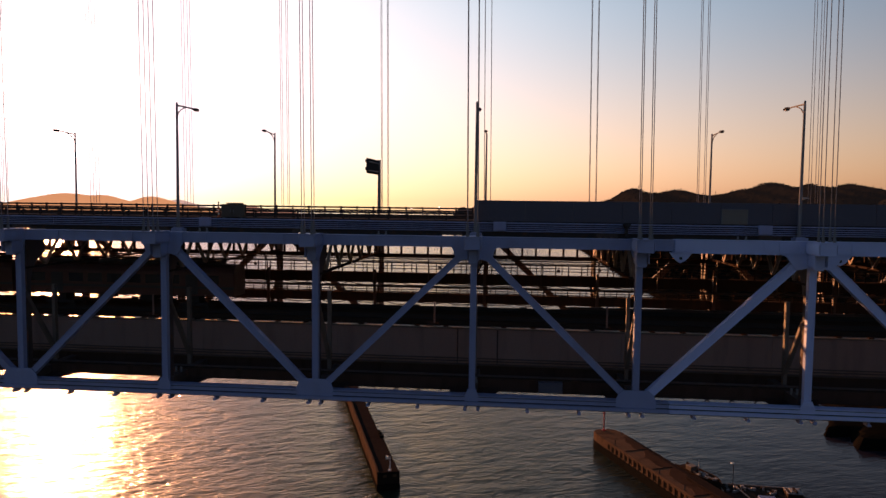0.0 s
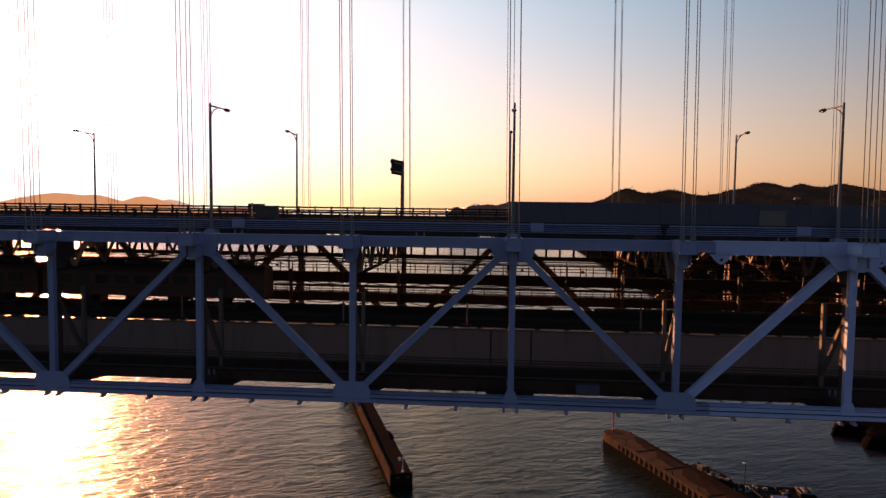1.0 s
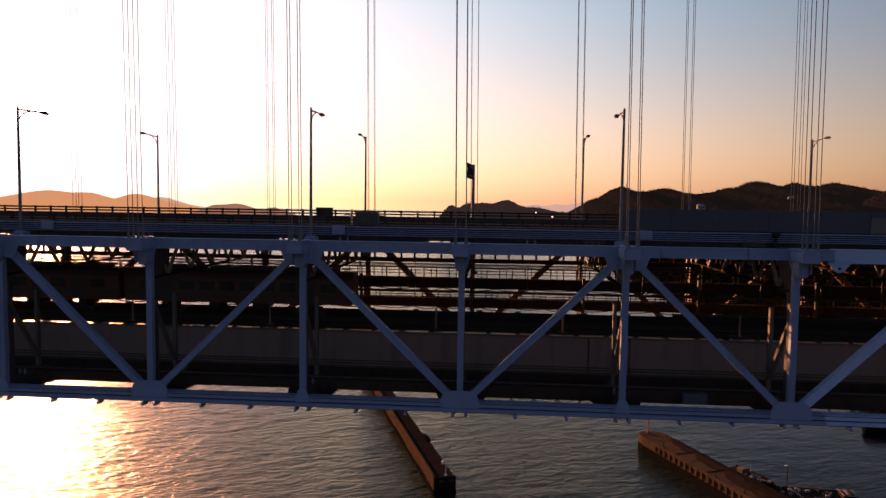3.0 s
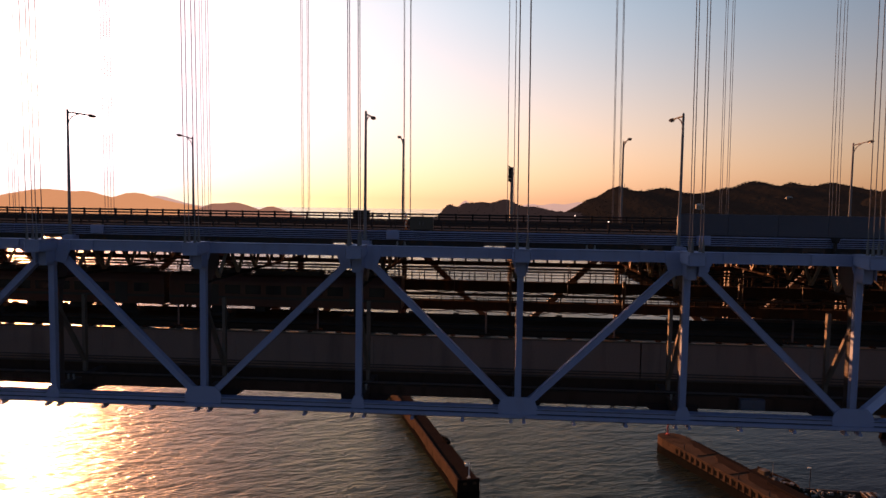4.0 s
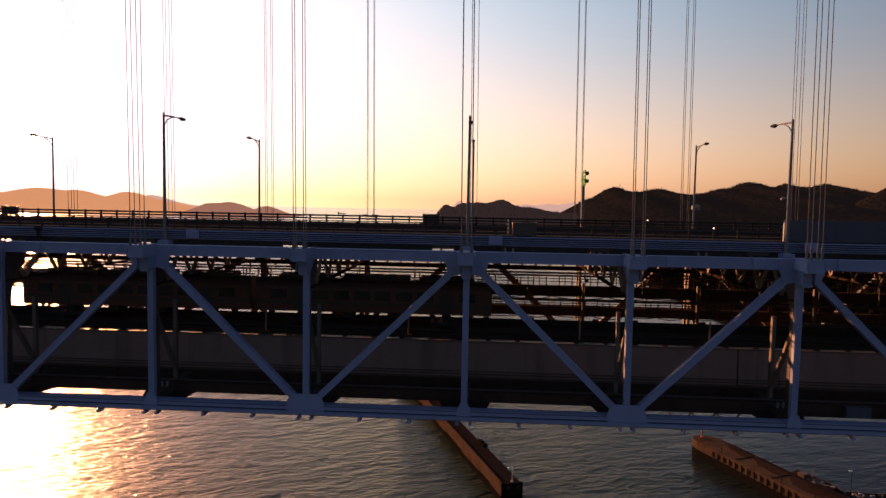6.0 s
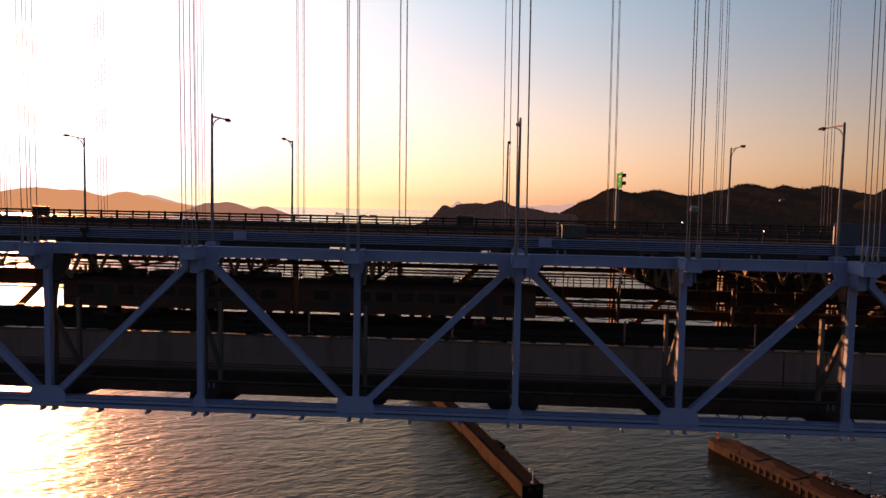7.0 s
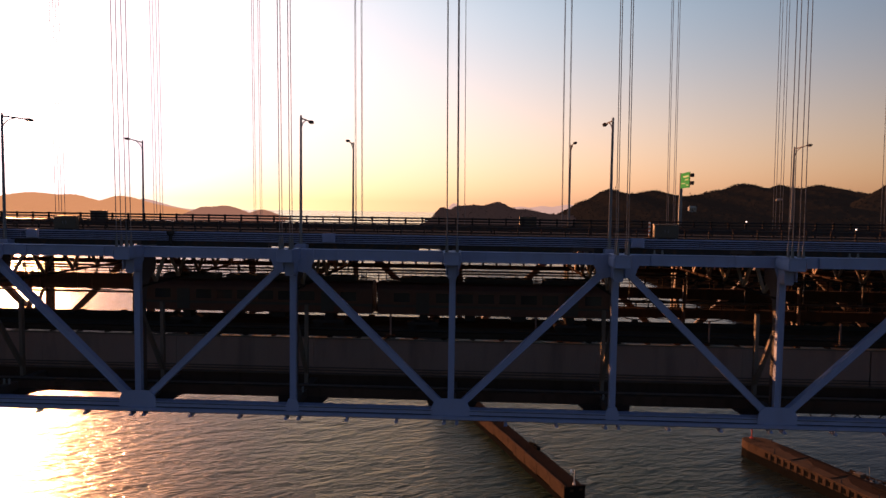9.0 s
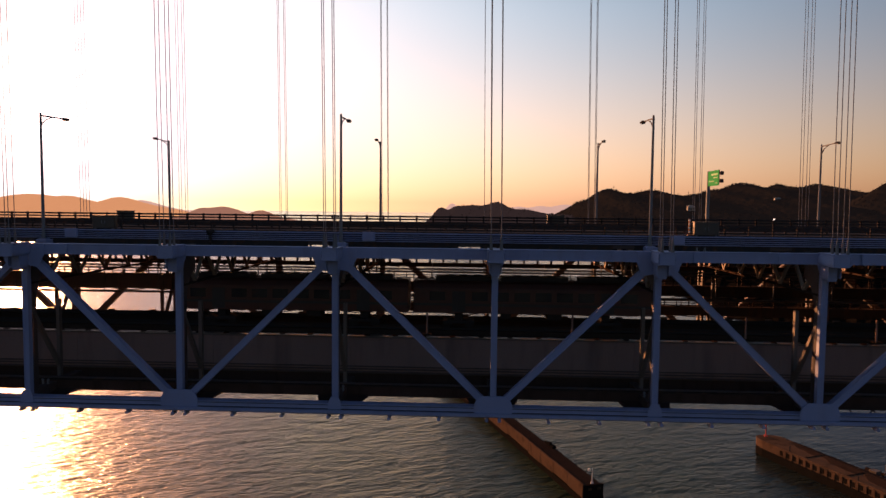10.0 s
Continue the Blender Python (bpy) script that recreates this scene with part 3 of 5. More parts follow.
for yy, sg in ((4.0, 1), (26.0, -1)):
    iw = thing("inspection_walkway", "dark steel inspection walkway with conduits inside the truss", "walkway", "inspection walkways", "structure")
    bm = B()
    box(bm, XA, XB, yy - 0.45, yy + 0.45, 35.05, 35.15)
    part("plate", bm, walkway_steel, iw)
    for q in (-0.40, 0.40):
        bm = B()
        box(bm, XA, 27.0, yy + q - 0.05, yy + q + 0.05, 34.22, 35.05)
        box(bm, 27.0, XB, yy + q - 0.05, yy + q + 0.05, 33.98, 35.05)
        part("edge_beam", bm, red_brown_steel, iw)
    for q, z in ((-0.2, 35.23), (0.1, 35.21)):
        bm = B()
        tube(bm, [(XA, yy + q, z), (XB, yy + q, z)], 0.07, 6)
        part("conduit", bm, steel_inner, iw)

# walkways and pipes along the far side
def walkway(name, label, yy, z0, z1, x0, x1, rails, gap):
    w = thing(name, label, "walkway", "service walkways", "structure")
    bm = B()
    box(bm, x0, x1, yy - 0.5, yy + 0.5, z0, z1)
    part("beam", bm, walkway_steel, w)
    for z in rails:
        bm = B()
        tube(bm, [(x0, yy - 0.45, z), (x1, yy - 0.45, z)], 0.055, 6)
        part("rail", bm, walkway_steel, w)
    n = int((x1 - x0) / gap)
    bm = B()
    box(bm, -0.06, 0.06, yy - 0.5, yy - 0.4, z1, rails[-1] + 0.08)
    me = mesh_of("post", bm, walkway_steel)
    for i in range(n):
        place("post", me, w, pose(x0 + 0.3 + i * gap, 0, 0))
    bm = B()
    box(bm, -0.05, 0.05, yy + 0.4, yy + 0.5, z1, rails[-1] + 0.12)
    me = mesh_of("back_post", bm, walkway_steel)
    for i in range(int(n / 2)):
        place("back_post", me, w, pose(x0 + 1.1 + i * gap * 2, 0, 0))
    bm = B()
    tube(bm, [(x0, yy + 0.45, rails[-1] + 0.1), (x1, yy + 0.45, rails[-1] + 0.1)], 0.05, 6)
    part("back_rail", bm, walkway_steel, w)
    # cables hung in loops under the beam
    rng = random.Random(int(z0 * 10))
    x = x0 + 0.5
    while x < x1 - 8:
        span, sag = rng.uniform(3.0, 6.5), rng.uniform(0.15, 0.42)
        bm = B()
        tube(bm, [(x + span * q / 8, yy - 0.3, z0 + 0.02 - sag * (1 - (q / 4 - 1) ** 2)) for q in range(9)], 0.06, 5)
        part("cable", bm, walkway_steel, w)
        x += span
    # inspection lamps on thin stems
    x = x0 + 2.0
    while x < x1 - 4:
        bm = B()
        h = rng.uniform(0.35, 0.75)
        tube(bm, [(x, yy - 0.4, rails[-1]), (x, yy - 0.4, rails[-1] + h)], 0.04, 5)
        box(bm, x - 0.18, x + 0.12, yy - 0.5, yy - 0.3, rails[-1] + h - 0.06, rails[-1] + h + 0.06)
        part("inspection_lamp", bm, dark_metal, w)
        x += rng.uniform(4.5, 9.0)
    return w


walkway("walkway", "rusty service walkway with a thin handrail", 27.0, 40.50, 41.72, XA, XB, (42.25, 42.6, 43.0), 1.5)
walkway("walkway", "dark cable walkway with a thin handrail", 26.4, 38.32, 39.36, -37.0, XB, (39.55, 39.80, 40.08), 1.4)
duct = thing("cable_duct", "deep dark cable duct along the far walkway", "cable duct", "service walkways", "structure")
for i in range(6):
    bm = B()
    box(bm, -38.2 - (i + 1) * 6.5, -38.2 - i * 6.5 - 0.04, 26.2, 26.5, 40.45, 42.35)
    part("duct_panel", bm, steel_inner, duct, bevel=0.01)
for yy, z, rad in ((24.6, 43.15, 0.11), (24.3, 40.35, 0.13), (20.4, 43.9, 0.08)):
    pr = thing("pipe_run", "long dark service pipe below the road deck", "pipe", "service pipes", "structure")
    bm = B()
    tube(bm, [(XA, yy, z), (XB, yy, z)], rad, 8)
    part("pipe", bm, steel_inner, pr)
    bm = B()
    box(bm, -0.05, 0.05, yy - 0.05, yy + 0.05, z + rad * 0.6, 44.0)
    me = mesh_of("pipe_hanger", bm, steel_inner)
    if z < 43.5:
        for i in range(int((XB - XA) / 6.5)):
            place("pipe_hanger", me, pr, pose(XA + 1.0 + i * 6.5, 0, 0))
gal = thing("gallery", "steel gallery with upright bars under the far chord", "gallery", "service walkways", "structure")
bm = B()
box(bm, XA, XB, 27.7, 28.1, 43.45, 43.95)
part("beam", bm, walkway_steel, gal)
bm = B()
box(bm, -0.12, 0.12, 27.8, 28.0, 43.95, 46.9)
me = mesh_of("upright", bm, walkway_steel)
for i in range(int((XB - XA) / 1.625)):
    place("upright", me, gal, pose(XA + 0.5 + i * 1.625, 0, 0))

# ---- road deck ----
deck = thing("road_deck", "concrete road deck carried on the bridge trusses", "road deck", "", "structure")
bm = B()
box(bm, XA, XB, 3.35, 27.6, 47.70, 48.30)
part("slab", bm, deck_concrete, deck)
bm = B()
for i in range(9):
    yy = 3.5 + i * 2.87
    box(bm, XA, XB, yy - 0.12, yy + 0.12, 47.38, 47.70)
part("deck_ribs", bm, steel_inner, deck)
for k in range(K0, K1):
    bm = B()
    box(bm, k * PANEL - 1.2, (k + 1) * PANEL - 3.0, 3.37, 3.53, 47.22, 47.70)
    box(bm, k * PANEL - 1.2, (k + 1) * PANEL - 3.0, 3.31, 3.59, 47.18, 47.22)
    part("edge_stringer", bm, rail_metal, deck)
# dark sheet added over the slab edge so the gaps between pipes read dark
bm = B()
box(bm, XA, XB, 3.325, 3.346, 47.72, 48.62)
part("fascia", bm, rail_metal, deck, "added dark weathered sheet behind the edge pipes")
for a, b in ((3.98, 14.2), (15.8, 27.0)):
    bm = B()
    box(bm, XA, XB, a, b, 48.30, 48.38)
    part("carriageway", bm, asphalt, deck)
for yy in (3.45, 27.1):
    bm = B()
    box(bm, XA, XB, yy - 0.1, yy + 0.5, 48.30, 48.62)
    part("kerb", bm, deck_concrete, deck, bevel=0.02)
for yy, sg in ((3.35, -1), (27.6, 1)):
    for z in (48.46, 48.27, 48.10, 47.94, 47.78):
        bm = B()
        tube(bm, [(XA, yy + sg * 0.10, z), (XB, yy + sg * 0.10, z)], 0.062 if z > 48.4 else 0.040, 8)
        part("edge_pipe", bm, steel, deck)
    bm = B()
    box(bm, -0.06, 0.06, *sorted((yy, yy + sg * 0.08)), 47.72, 48.50)
    me = mesh_of("pipe_bracket", bm, rail_metal)
    for i in range(int((XB - XA) / 6.5)):
        place("pipe_bracket", me, deck, pose(XA + 2 + i * 6.5, 0, 0))


def guard_rail(label, yy, z0, rails, gap, x0, x1, size, half=0.10):
    g = thing("guard_rail", label, "guard rail", "guard rails")
    bm = B()
    box(bm, -half, half, yy - 0.09, yy + 0.09, z0, rails[-1][0] + rails[-1][1] + 0.05)
    me = mesh_of("post", bm, rail_metal, 0.01)
    for i in range(int((x1 - x0) / gap)):
        place("post", me, g, pose(x0 + 0.4 + i * gap, 0, 0))
    for z, h in rails:
        bm = B()
        box(bm, x0, x1, yy - size, yy + size, z - h, z + h)
        part("rail", bm, rail_metal, g, bevel=0.015)
    return g


guard_rail("grey steel guard rail along the far edge of the road", 27.2, 48.55, ((48.85, 0.06), (49.17, 0.09), (49.50, 0.10)), 2.0, XA, XB, 0.09)
guard_rail("grey steel guard rail along the median", 15.0, 48.30, ((48.75, 0.12), (49.05, 0.06)), 2.0, XA, XB, 0.1)
guard_rail("grey steel guard rail along the near edge of the road", 3.82, 48.55, ((48.78, 0.06), (49.0, 0.05), (49.25, 0.06)), 2.0, XA, 38.9, 0.08, 0.05)

# ---- hangers ----
def hanger():
    h = thing("hanger_cable", "group of four pale steel hanger ropes rising from the truss", "hanger cable", "hangers")
    for dx in (-0.40, 0.40):
        for dy in (-0.36, 0.36):
            bm = B()
            tube(bm, [(dx, dy, 0.6), (dx, dy, 48.0)], 0.032, 8)
            r = part("rope", bm, rope, h)
            bm = B()
            tube(bm, [(dx, dy, -0.12), (dx, dy, 0.05), (dx, dy, 0.06), (dx, dy, 0.55), (dx, dy, 0.95)], [0.13, 0.13, 0.10, 0.10, 0.05], 10)
            part("socket", bm, rope, r)
    return h


LEAN = -0.55                     # the ropes stand square to the grade of the bridge
first = hanger()
first.matrix_basis = pose(K0 * PANEL, -1.85, TOP1 + 0.21, 0, LEAN)
for k in range(K0, K1 + 1):
    if k > K0:
        copy_thing(first, pose(k * PANEL, -1.85, TOP1 + 0.21, 0, LEAN))
    copy_thing(first, pose(k * PANEL, WIDTH + 1.85, TOP1 + 0.21, 0, LEAN))


# ---- street lamps ----
def street_lamp():
    """Stands at the origin, its arm towards +y."""
    s = thing("street_lamp", "grey steel street lamp with a braced arm at the deck edge", "street lamp", "street lamps along the bridge")
    bm = B()
    box(bm, -0.34, 0.34, -0.34, 0.34, 0, 0.06)
    part("base_plate", bm, steel, s, "blue-grey base plate", 0.015)
    bm = B()
    tube(bm, [(0, 0, 0.05), (0, 0, 0.5), (0, 0, 0.54), (0, 0, 5.0), (0, 0, 10.80), (0, 0, 10.90)], [0.17, 0.165, 0.135, 0.12, 0.095, 0.05], 12)
    part("pole", bm, lamp_paint, s)
    for a in range(4):
        bm = B()
        tube(bm, [(0.25 * (1 if a % 2 else -1), 0.25 * (1 if a > 1 else -1), 0.05), (0.25 * (1 if a % 2 else -1), 0.25 * (1 if a > 1 else -1), 0.14)], 0.04, 6)
        part("anchor_bolt", bm, galv, s)
    bm = B()
    tube(bm, [(0, 0, 10.62), (0, 1.4, 10.70), (0, 2.9, 10.74), (0, 3.3, 10.72)], [0.075, 0.068, 0.06, 0.06], 8)
    part("arm", bm, lamp_paint, s)
    bm = B()
    tube(bm, [(0, 0, 9.55), (0, 0.25, 9.98), (0, 0.7, 10.34), (0, 1.3, 10.56), (0, 1.8, 10.68)], 0.05, 8)
    part("brace", bm, lamp_paint, s)
    bm = B()
    a = [(2.95, 0.07, 0.06), (3.15, 0.17, 0.11), (3.55, 0.23, 0.16), (4.0, 0.19, 0.12), (4.22, 0.07, 0.05)]
    rings = [[bm.verts.new((w * math.cos(q), yy, 10.74 + hh * math.sin(q) * (1.0 if math.sin(q) > 0 else 0.7))) for q in [2 * math.pi * i / 12 for i in range(12)]] for yy, w, hh in a]
    for p, q in zip(rings, rings[1:]):
        for i in range(12):
            j = (i + 1) % 12
            bm.faces.new((p[i], p[j], q[j], q[i]))
    bm.faces.new(rings[0][::-1]), bm.faces.new(rings[-1])
    hd = part("lamp_head", bm, dark_metal, s)
    bm = B()
    box(bm, -0.14, 0.14, 3.35, 3.95, 10.60, 10.64)
    part("lens", bm, glass_dark, hd)
    return s


LAMP_Z = 47.62
lamp0 = street_lamp()
lamp0.matrix_basis = pose(-5 * PANEL - 0.05, 2.88, LAMP_Z)
for k in range(-5, K1 + 1, 2):
    if k > -5:
        copy_thing(lamp0, pose(k * PANEL - 0.05, 2.88, LAMP_Z))
    copy_thing(lamp0, pose(k * PANEL - 0.1, 27.98, LAMP_Z, 0, 0, 180))
for k in range(-5, K1 + 1, 2):
    for yy in (2.88, 27.98):
        bm = B()
        box(bm, -0.5, 0.5, -0.45, 0.45, -0.75, 0.0)
        ob = new("lamp_bracket", mesh_of("lamp_bracket", bm, steel, 0.02))
        ob.matrix_basis = pose(k * PANEL, yy, LAMP_Z)
        tagged(ob, "blue-grey steel bracket below a street lamp", "bracket", "lamp brackets", "structure")


# ---- noise barrier ----
def noise_barrier(label, x0, count, yy, z0, rows, face):
    """Ribbed panels between posts, a cap along the top; face: -1 when the ribs look towards -y."""
    nb = thing("noise_barrier", label, "noise barrier", "", "structure")
    high = 0.46
    bm = B()
    box(bm, 0.012, 3.988, -0.04, 0.04, 0, high - 0.015)
    for i in range(3):
        lo, hi = sorted((face * 0.035, face * 0.085))
        box(bm, 0.03, 3.97, lo, hi, 0.05 + i * 0.14, 0.12 + i * 0.14)
    pm = mesh_of("panel", bm, barrier_grey)
    bm = B()
    box(bm, -0.06, 0.06, -0.10, 0.10, 0, rows * high + 0.04)
    qm = mesh_of("post", bm, galv)
    for i in range(count):
        place("post", qm, nb, pose(x0 + 4 * i, yy - face * 0.12, z0))
        for r in range(rows):
            place("panel", pm, nb, pose(x0 + 4 * i, yy, z0 + r * high))
    bm = B()
    box(bm, x0 - 0.06, x0 + 4 * count, yy - 0.10, yy + 0.10, z0 + rows * high, z0 + rows * high + 0.06)
    part("cap", bm, barrier_grey, nb)
    bm = B()
    lo, hi = sorted((yy - face * 0.045, yy - face * 0.075))
    box(bm, x0, x0 + 4 * count, lo, hi, z0, z0 + rows * high)
    part("back_sheet", bm, barrier_grey, nb)
    return nb


noise_barrier("dark grey ribbed noise barrier along the road edge", 39.1, int((XB - 39.1) / 4), 3.65, 48.46, 4, -1)
dr = thing("barrier_door", "pale grey access door in the noise barrier", "door", m=pose(59.1, 3.5, 48.55))
bm = B()
box(bm, 0, 2.0, -0.03, 0.03, 0, 1.25)
part("leaf", bm, door_paint, dr, bevel=0.01)
bm = B()
for a in ((-0.05, 0.0, 0, 1.3), (2.0, 2.05, 0, 1.3), (-0.05, 2.05, 1.25, 1.30)):
    box(bm, a[0], a[1], -0.05, 0.05, a[2], a[3])
part("frame", bm, galv, dr)


# ---- equipment boxes at the road edges ----
def equipment_box():
    e = thing("equipment_box", "plain grey metal equipment box fixed at the road edge", "equipment box", "equipment boxes")
    bm = B()
    box(bm, -1.0, 1.0, -0.25, 0.25, 0.12, 1.2)
    part("case", bm, box_grey, e, bevel=0.03)
    bm = B()
    box(bm, -1.05, 1.05, -0.3, 0.3, 1.2, 1.26)
    part("lid", bm, box_grey, e)
    for dx in (-0.8, 0.8):
        bm = B()
        box(bm, dx - 0.08, dx + 0.08, -0.2, 0.2, 0.0, 0.12)
        part("foot", bm, galv, e)
    for dx in (-0.5, 0.5):
        bm = B()
        box(bm, dx - 0.46, dx + 0.46, -0.275, -0.25, 0.18, 1.14)
        dd = part("door", bm, box_grey, e, bevel=0.008)
        bm = B()
        box(bm, dx + 0.36 * (-1 if dx > 0 else 1) - 0.02, dx + 0.36 * (-1 if dx > 0 else 1) + 0.02, -0.31, -0.275, 0.55, 0.8)
        part("handle", bm, galv, dd)
    return e


eb = equipment_box()
eb.matrix_basis = pose(17.7, 3.46, 48.5)
for x, yy in ((-33.9, 3.46), (-60.0, 3.46), (8.0, 27.45), (-44.4, 27.45), (60.4, 27.45)):
    copy_thing(eb, pose(x, yy, 48.5 if yy < 15 else 48.62, 0, 0, 0 if yy < 15 else 180))


dl = thing("delineator_post", "slim orange and white striped delineator post at the road edge", "delineator", m=pose(16.35, 3.5, 48.62))
bm = B()
tube(bm, [(0, 0, 0), (0, 0, 0.05), (0, 0, 0.06), (0, 0, 1.35)], [0.16, 0.15, 0.06, 0.06], 10)
part("post", bm, orange_paint, dl)
for z in (0.22, 0.54, 0.86, 1.18):
    bm = B()
    tube(bm, [(0, 0, z), (0, 0, z + 0.15)], 0.075, 10)
    part("white_band", bm, white_paint, dl, "white reflective band")


def junction_box():
    j = thing("junction_box", "small blue-grey junction box on the edge pipes", "junction box", "junction boxes")
    bm = B()
    box(bm, -0.55, 0.55, -0.22, 0.0, -0.42, 0.36)
    part("case", bm, steel, j, bevel=0.03)
    bm = B()
    box(bm, -0.45, 0.45, -0.245, -0.22, -0.34, 0.28)
    part("cover", bm, steel, j, bevel=0.01)
    return j


jb = junction_box()
jb.matrix_basis = pose(15.3, 3.18, 48.22)
for x in (-36.7, -10.7, 41.0, 62.4, 93.3):
    copy_thing(jb, pose(x, 3.18, 48.22))
for x in (51.4, -24.4):
    dp = thing("drain_pipe", "dark drain funnel and pipe at the deck edge", "drain pipe", "drain pipes")
    bm = B()
    tube(bm, [(x, 2.95, 48.55), (x, 2.95, 48.35), (x, 2.95, 48.15), (x, 2.95, 47.6)], [0.34, 0.32, 0.14, 0.14], 10)
    part("funnel", bm, dark_metal, dp)
    bm = B()
    tube(bm, [(x, 2.95, 47.6), (x, 3.1, 47.35), (x, 3.9, 47.3)], 0.12, 8)
    part("pipe", bm, dark_metal, dp)

# ---- road sign on a post ----
sg = thing("road_sign", "green road sign on a tall grey post with two lamps", "road sign", m=pose(25.95, 27.9, 47.7, 0, 0, -5.1))
bm = B()
tube(bm, [(0, 0, 0), (0, 0, 0.1), (0, 0, 7.55)], [0.24, 0.22, 0.18], 14)
part("post", bm, galv, sg)
bm = B()
box(bm, -0.10, -0.06, -5.0, 0.1, 5.75, 7.5)
panel = part("sign_panel", bm, green_sign, sg, "green panel with pale writing bars", 0.01)
bm = B()
box(bm, -0.055, -0.02, -4.98, 0.08, 5.77, 7.48)
part("panel_back", bm, dark_metal, panel)
bm = B()
for ya, yb, za, zb in ((-4.5, -1.6, 6.95, 7.15), (-4.5, -2.6, 6.60, 6.74), (-2.9, -0.7, 6.25, 6.36), (-4.5, -3.4, 6.0, 6.1)):
    box(bm, -0.112, -0.10, ya, yb, za, zb)
part("writing_bar", bm, sign_paint, panel)
for z in (6.1, 7.1):
    bm = B()
    bar(bm, (0, 0, z), (0, -5.1, z), 0.09, 0.12)
    part("arm", bm, galv, sg)
for z in (6.25, 7.1):
    bm = B()
    tube(bm, [(0.0, -4.95, z), (0.06, -5.05, z), (0.10, -5.15, z)], 0.05, 8)
    a = part("lamp_arm", bm, dark_metal, sg)
    bm = B()
    box(bm, -0.08, 0.30, -5.55, -5.08, z - 0.20, z + 0.20)
    part("lamp", bm, dark_metal, a, bevel=0.06)


# ---- train on the near track ----
def rail_car():
    c = thing("train_car", "dark red passenger rail car standing on the near track", "train", "train cars")
    L, W = 22.6, 1.45
    bm = B()
    sec = [(-W, 1.5), (-W, 3.85), (-W + 0.22, 4.35), (-W + 0.7, 4.57), (W - 0.7, 4.57), (W - 0.22, 4.35), (W, 3.85), (W, 1.5)]
    a = [bm.verts.new((-L / 2, p, q)) for p, q in sec]
    b = [bm.verts.new((L / 2, p, q)) for p, q in sec]
    bm.faces.new(a), bm.faces.new(b[::-1])
    for i in range(len(sec)):
        j = (i + 1) % len(sec)
        bm.faces.new((a[j], a[i], b[i], b[j]))
    body = part("body", bm, train_red, c, bevel=0.04)
    bm = B()
    box(bm, -0.75, 0.75, -0.012, 0.012, 0, 0.85)
    wm = mesh_of("window", bm, glass_dark, 0.01)
    bm = B()
    box(bm, -0.62, 0.62, -0.015, 0.015, 0, 1.95)
    dm = mesh_of("door", bm, train_roof, 0.01)
    for s in (-1, 1):
        for i in range(10):
            x = -L / 2 + 2.3 + i * 2.0
            if i in (1, 8):
                place("door", dm, body, pose(x, s * (W + 0.01), 1.65))
            else:
                place("window", wm, body, pose(x, s * (W + 0.01), 2.7))
    bm = B()
    box(bm, -L / 2, L / 2, -W - 0.012, -W - 0.004, 2.2, 2.45)
    box(bm, -L / 2, L / 2, W + 0.004, W + 0.012, 2.2, 2.45)
    part("stripe", bm, train_roof, body)
    for x, w in ((-6.6, 2.6), (0.2, 3.2), (7.0, 2.6)):
        bm = B()
        box(bm, x - w, x + w, -0.95, 0.95, 4.5, 4.98)
        unit = part("roof_unit", bm, train_roof, c, bevel=0.08)
        for q in (-0.5, 0.0, 0.5):
            bm = B()
            box(bm, x + q * w - 0.35, x + q * w + 0.35, -0.6, 0.6, 4.985, 5.03)
            part("grille", bm, dark_metal, unit)
    for q in (-0.55, 0.55):
        bm = B()
        tube(bm, [(-L / 2 + 0.4, q * 2.0, 4.72), (L / 2 - 0.4, q * 2.0, 4.72)], 0.04, 6)
        for x in range(-10, 11, 2):
            box(bm, x - 0.03, x + 0.03, q * 2.0 - 0.03, q * 2.0 + 0.03, 4.4, 4.70)
        part("roof_rail", bm, train_roof, c)
    for x in (-7.0, 7.0):
        bm = B()
        box(bm, x - 1.5, x + 1.5, -1.1, 1.1, 0.45, 0.75)
        box(bm, x - 0.4, x + 0.4, -0.7, 0.7, 0.75, 1.5)
        bg_ = part("bogie", bm, dark_metal, c, bevel=0.03)
        for dx in (-1.05, 1.05):
            for s in (-0.72, 0.72):
                bm = B()
                tube(bm, [(x + dx, s - 0.06, 0.43), (x + dx, s + 0.06, 0.43)], 0.43, 14)
                part("wheel", bm, dark_metal, bg_)
    for x, w in ((-2.5, 0.5), (2.1, 0.7)):
        bm = B()
        box(bm, x - w, x + w, -1.0, 1.0, 0.95, 1.5)
        part("underfloor_box", bm, dark_metal, c, bevel=0.03)
    return c


car = rail_car()
car.matrix_basis = pose(-19.2, 11.0, 39.2)
copy_thing(car, pose(3.9, 11.0, 39.2))

# ---- cabinets on the railway girder ----
def track_cabinet():
    c = thing("track_cabinet", "low dark equipment cabinet on the railway girder", "cabinet", "track cabinets")
    bm = B()
    box(bm, -0.32, 0.32, -0.2, 0.2, 0, 0.24)
    part("case", bm, steel_inner, c, bevel=0.03)
    bm = B()
    box(bm, -0.36, 0.36, -0.23, 0.23, 0.24, 0.28)
    part("lid", bm, steel_inner, c)
    return c


tc = track_cabinet()
tc.matrix_basis = pose(-74.0, 22.75, 38.22)
for i in range(1, 32):
    copy_thing(tc, pose(-74.0 + i * 5.9 + 0.8 * math.sin(i * 2.7), 22.75, 38.22))

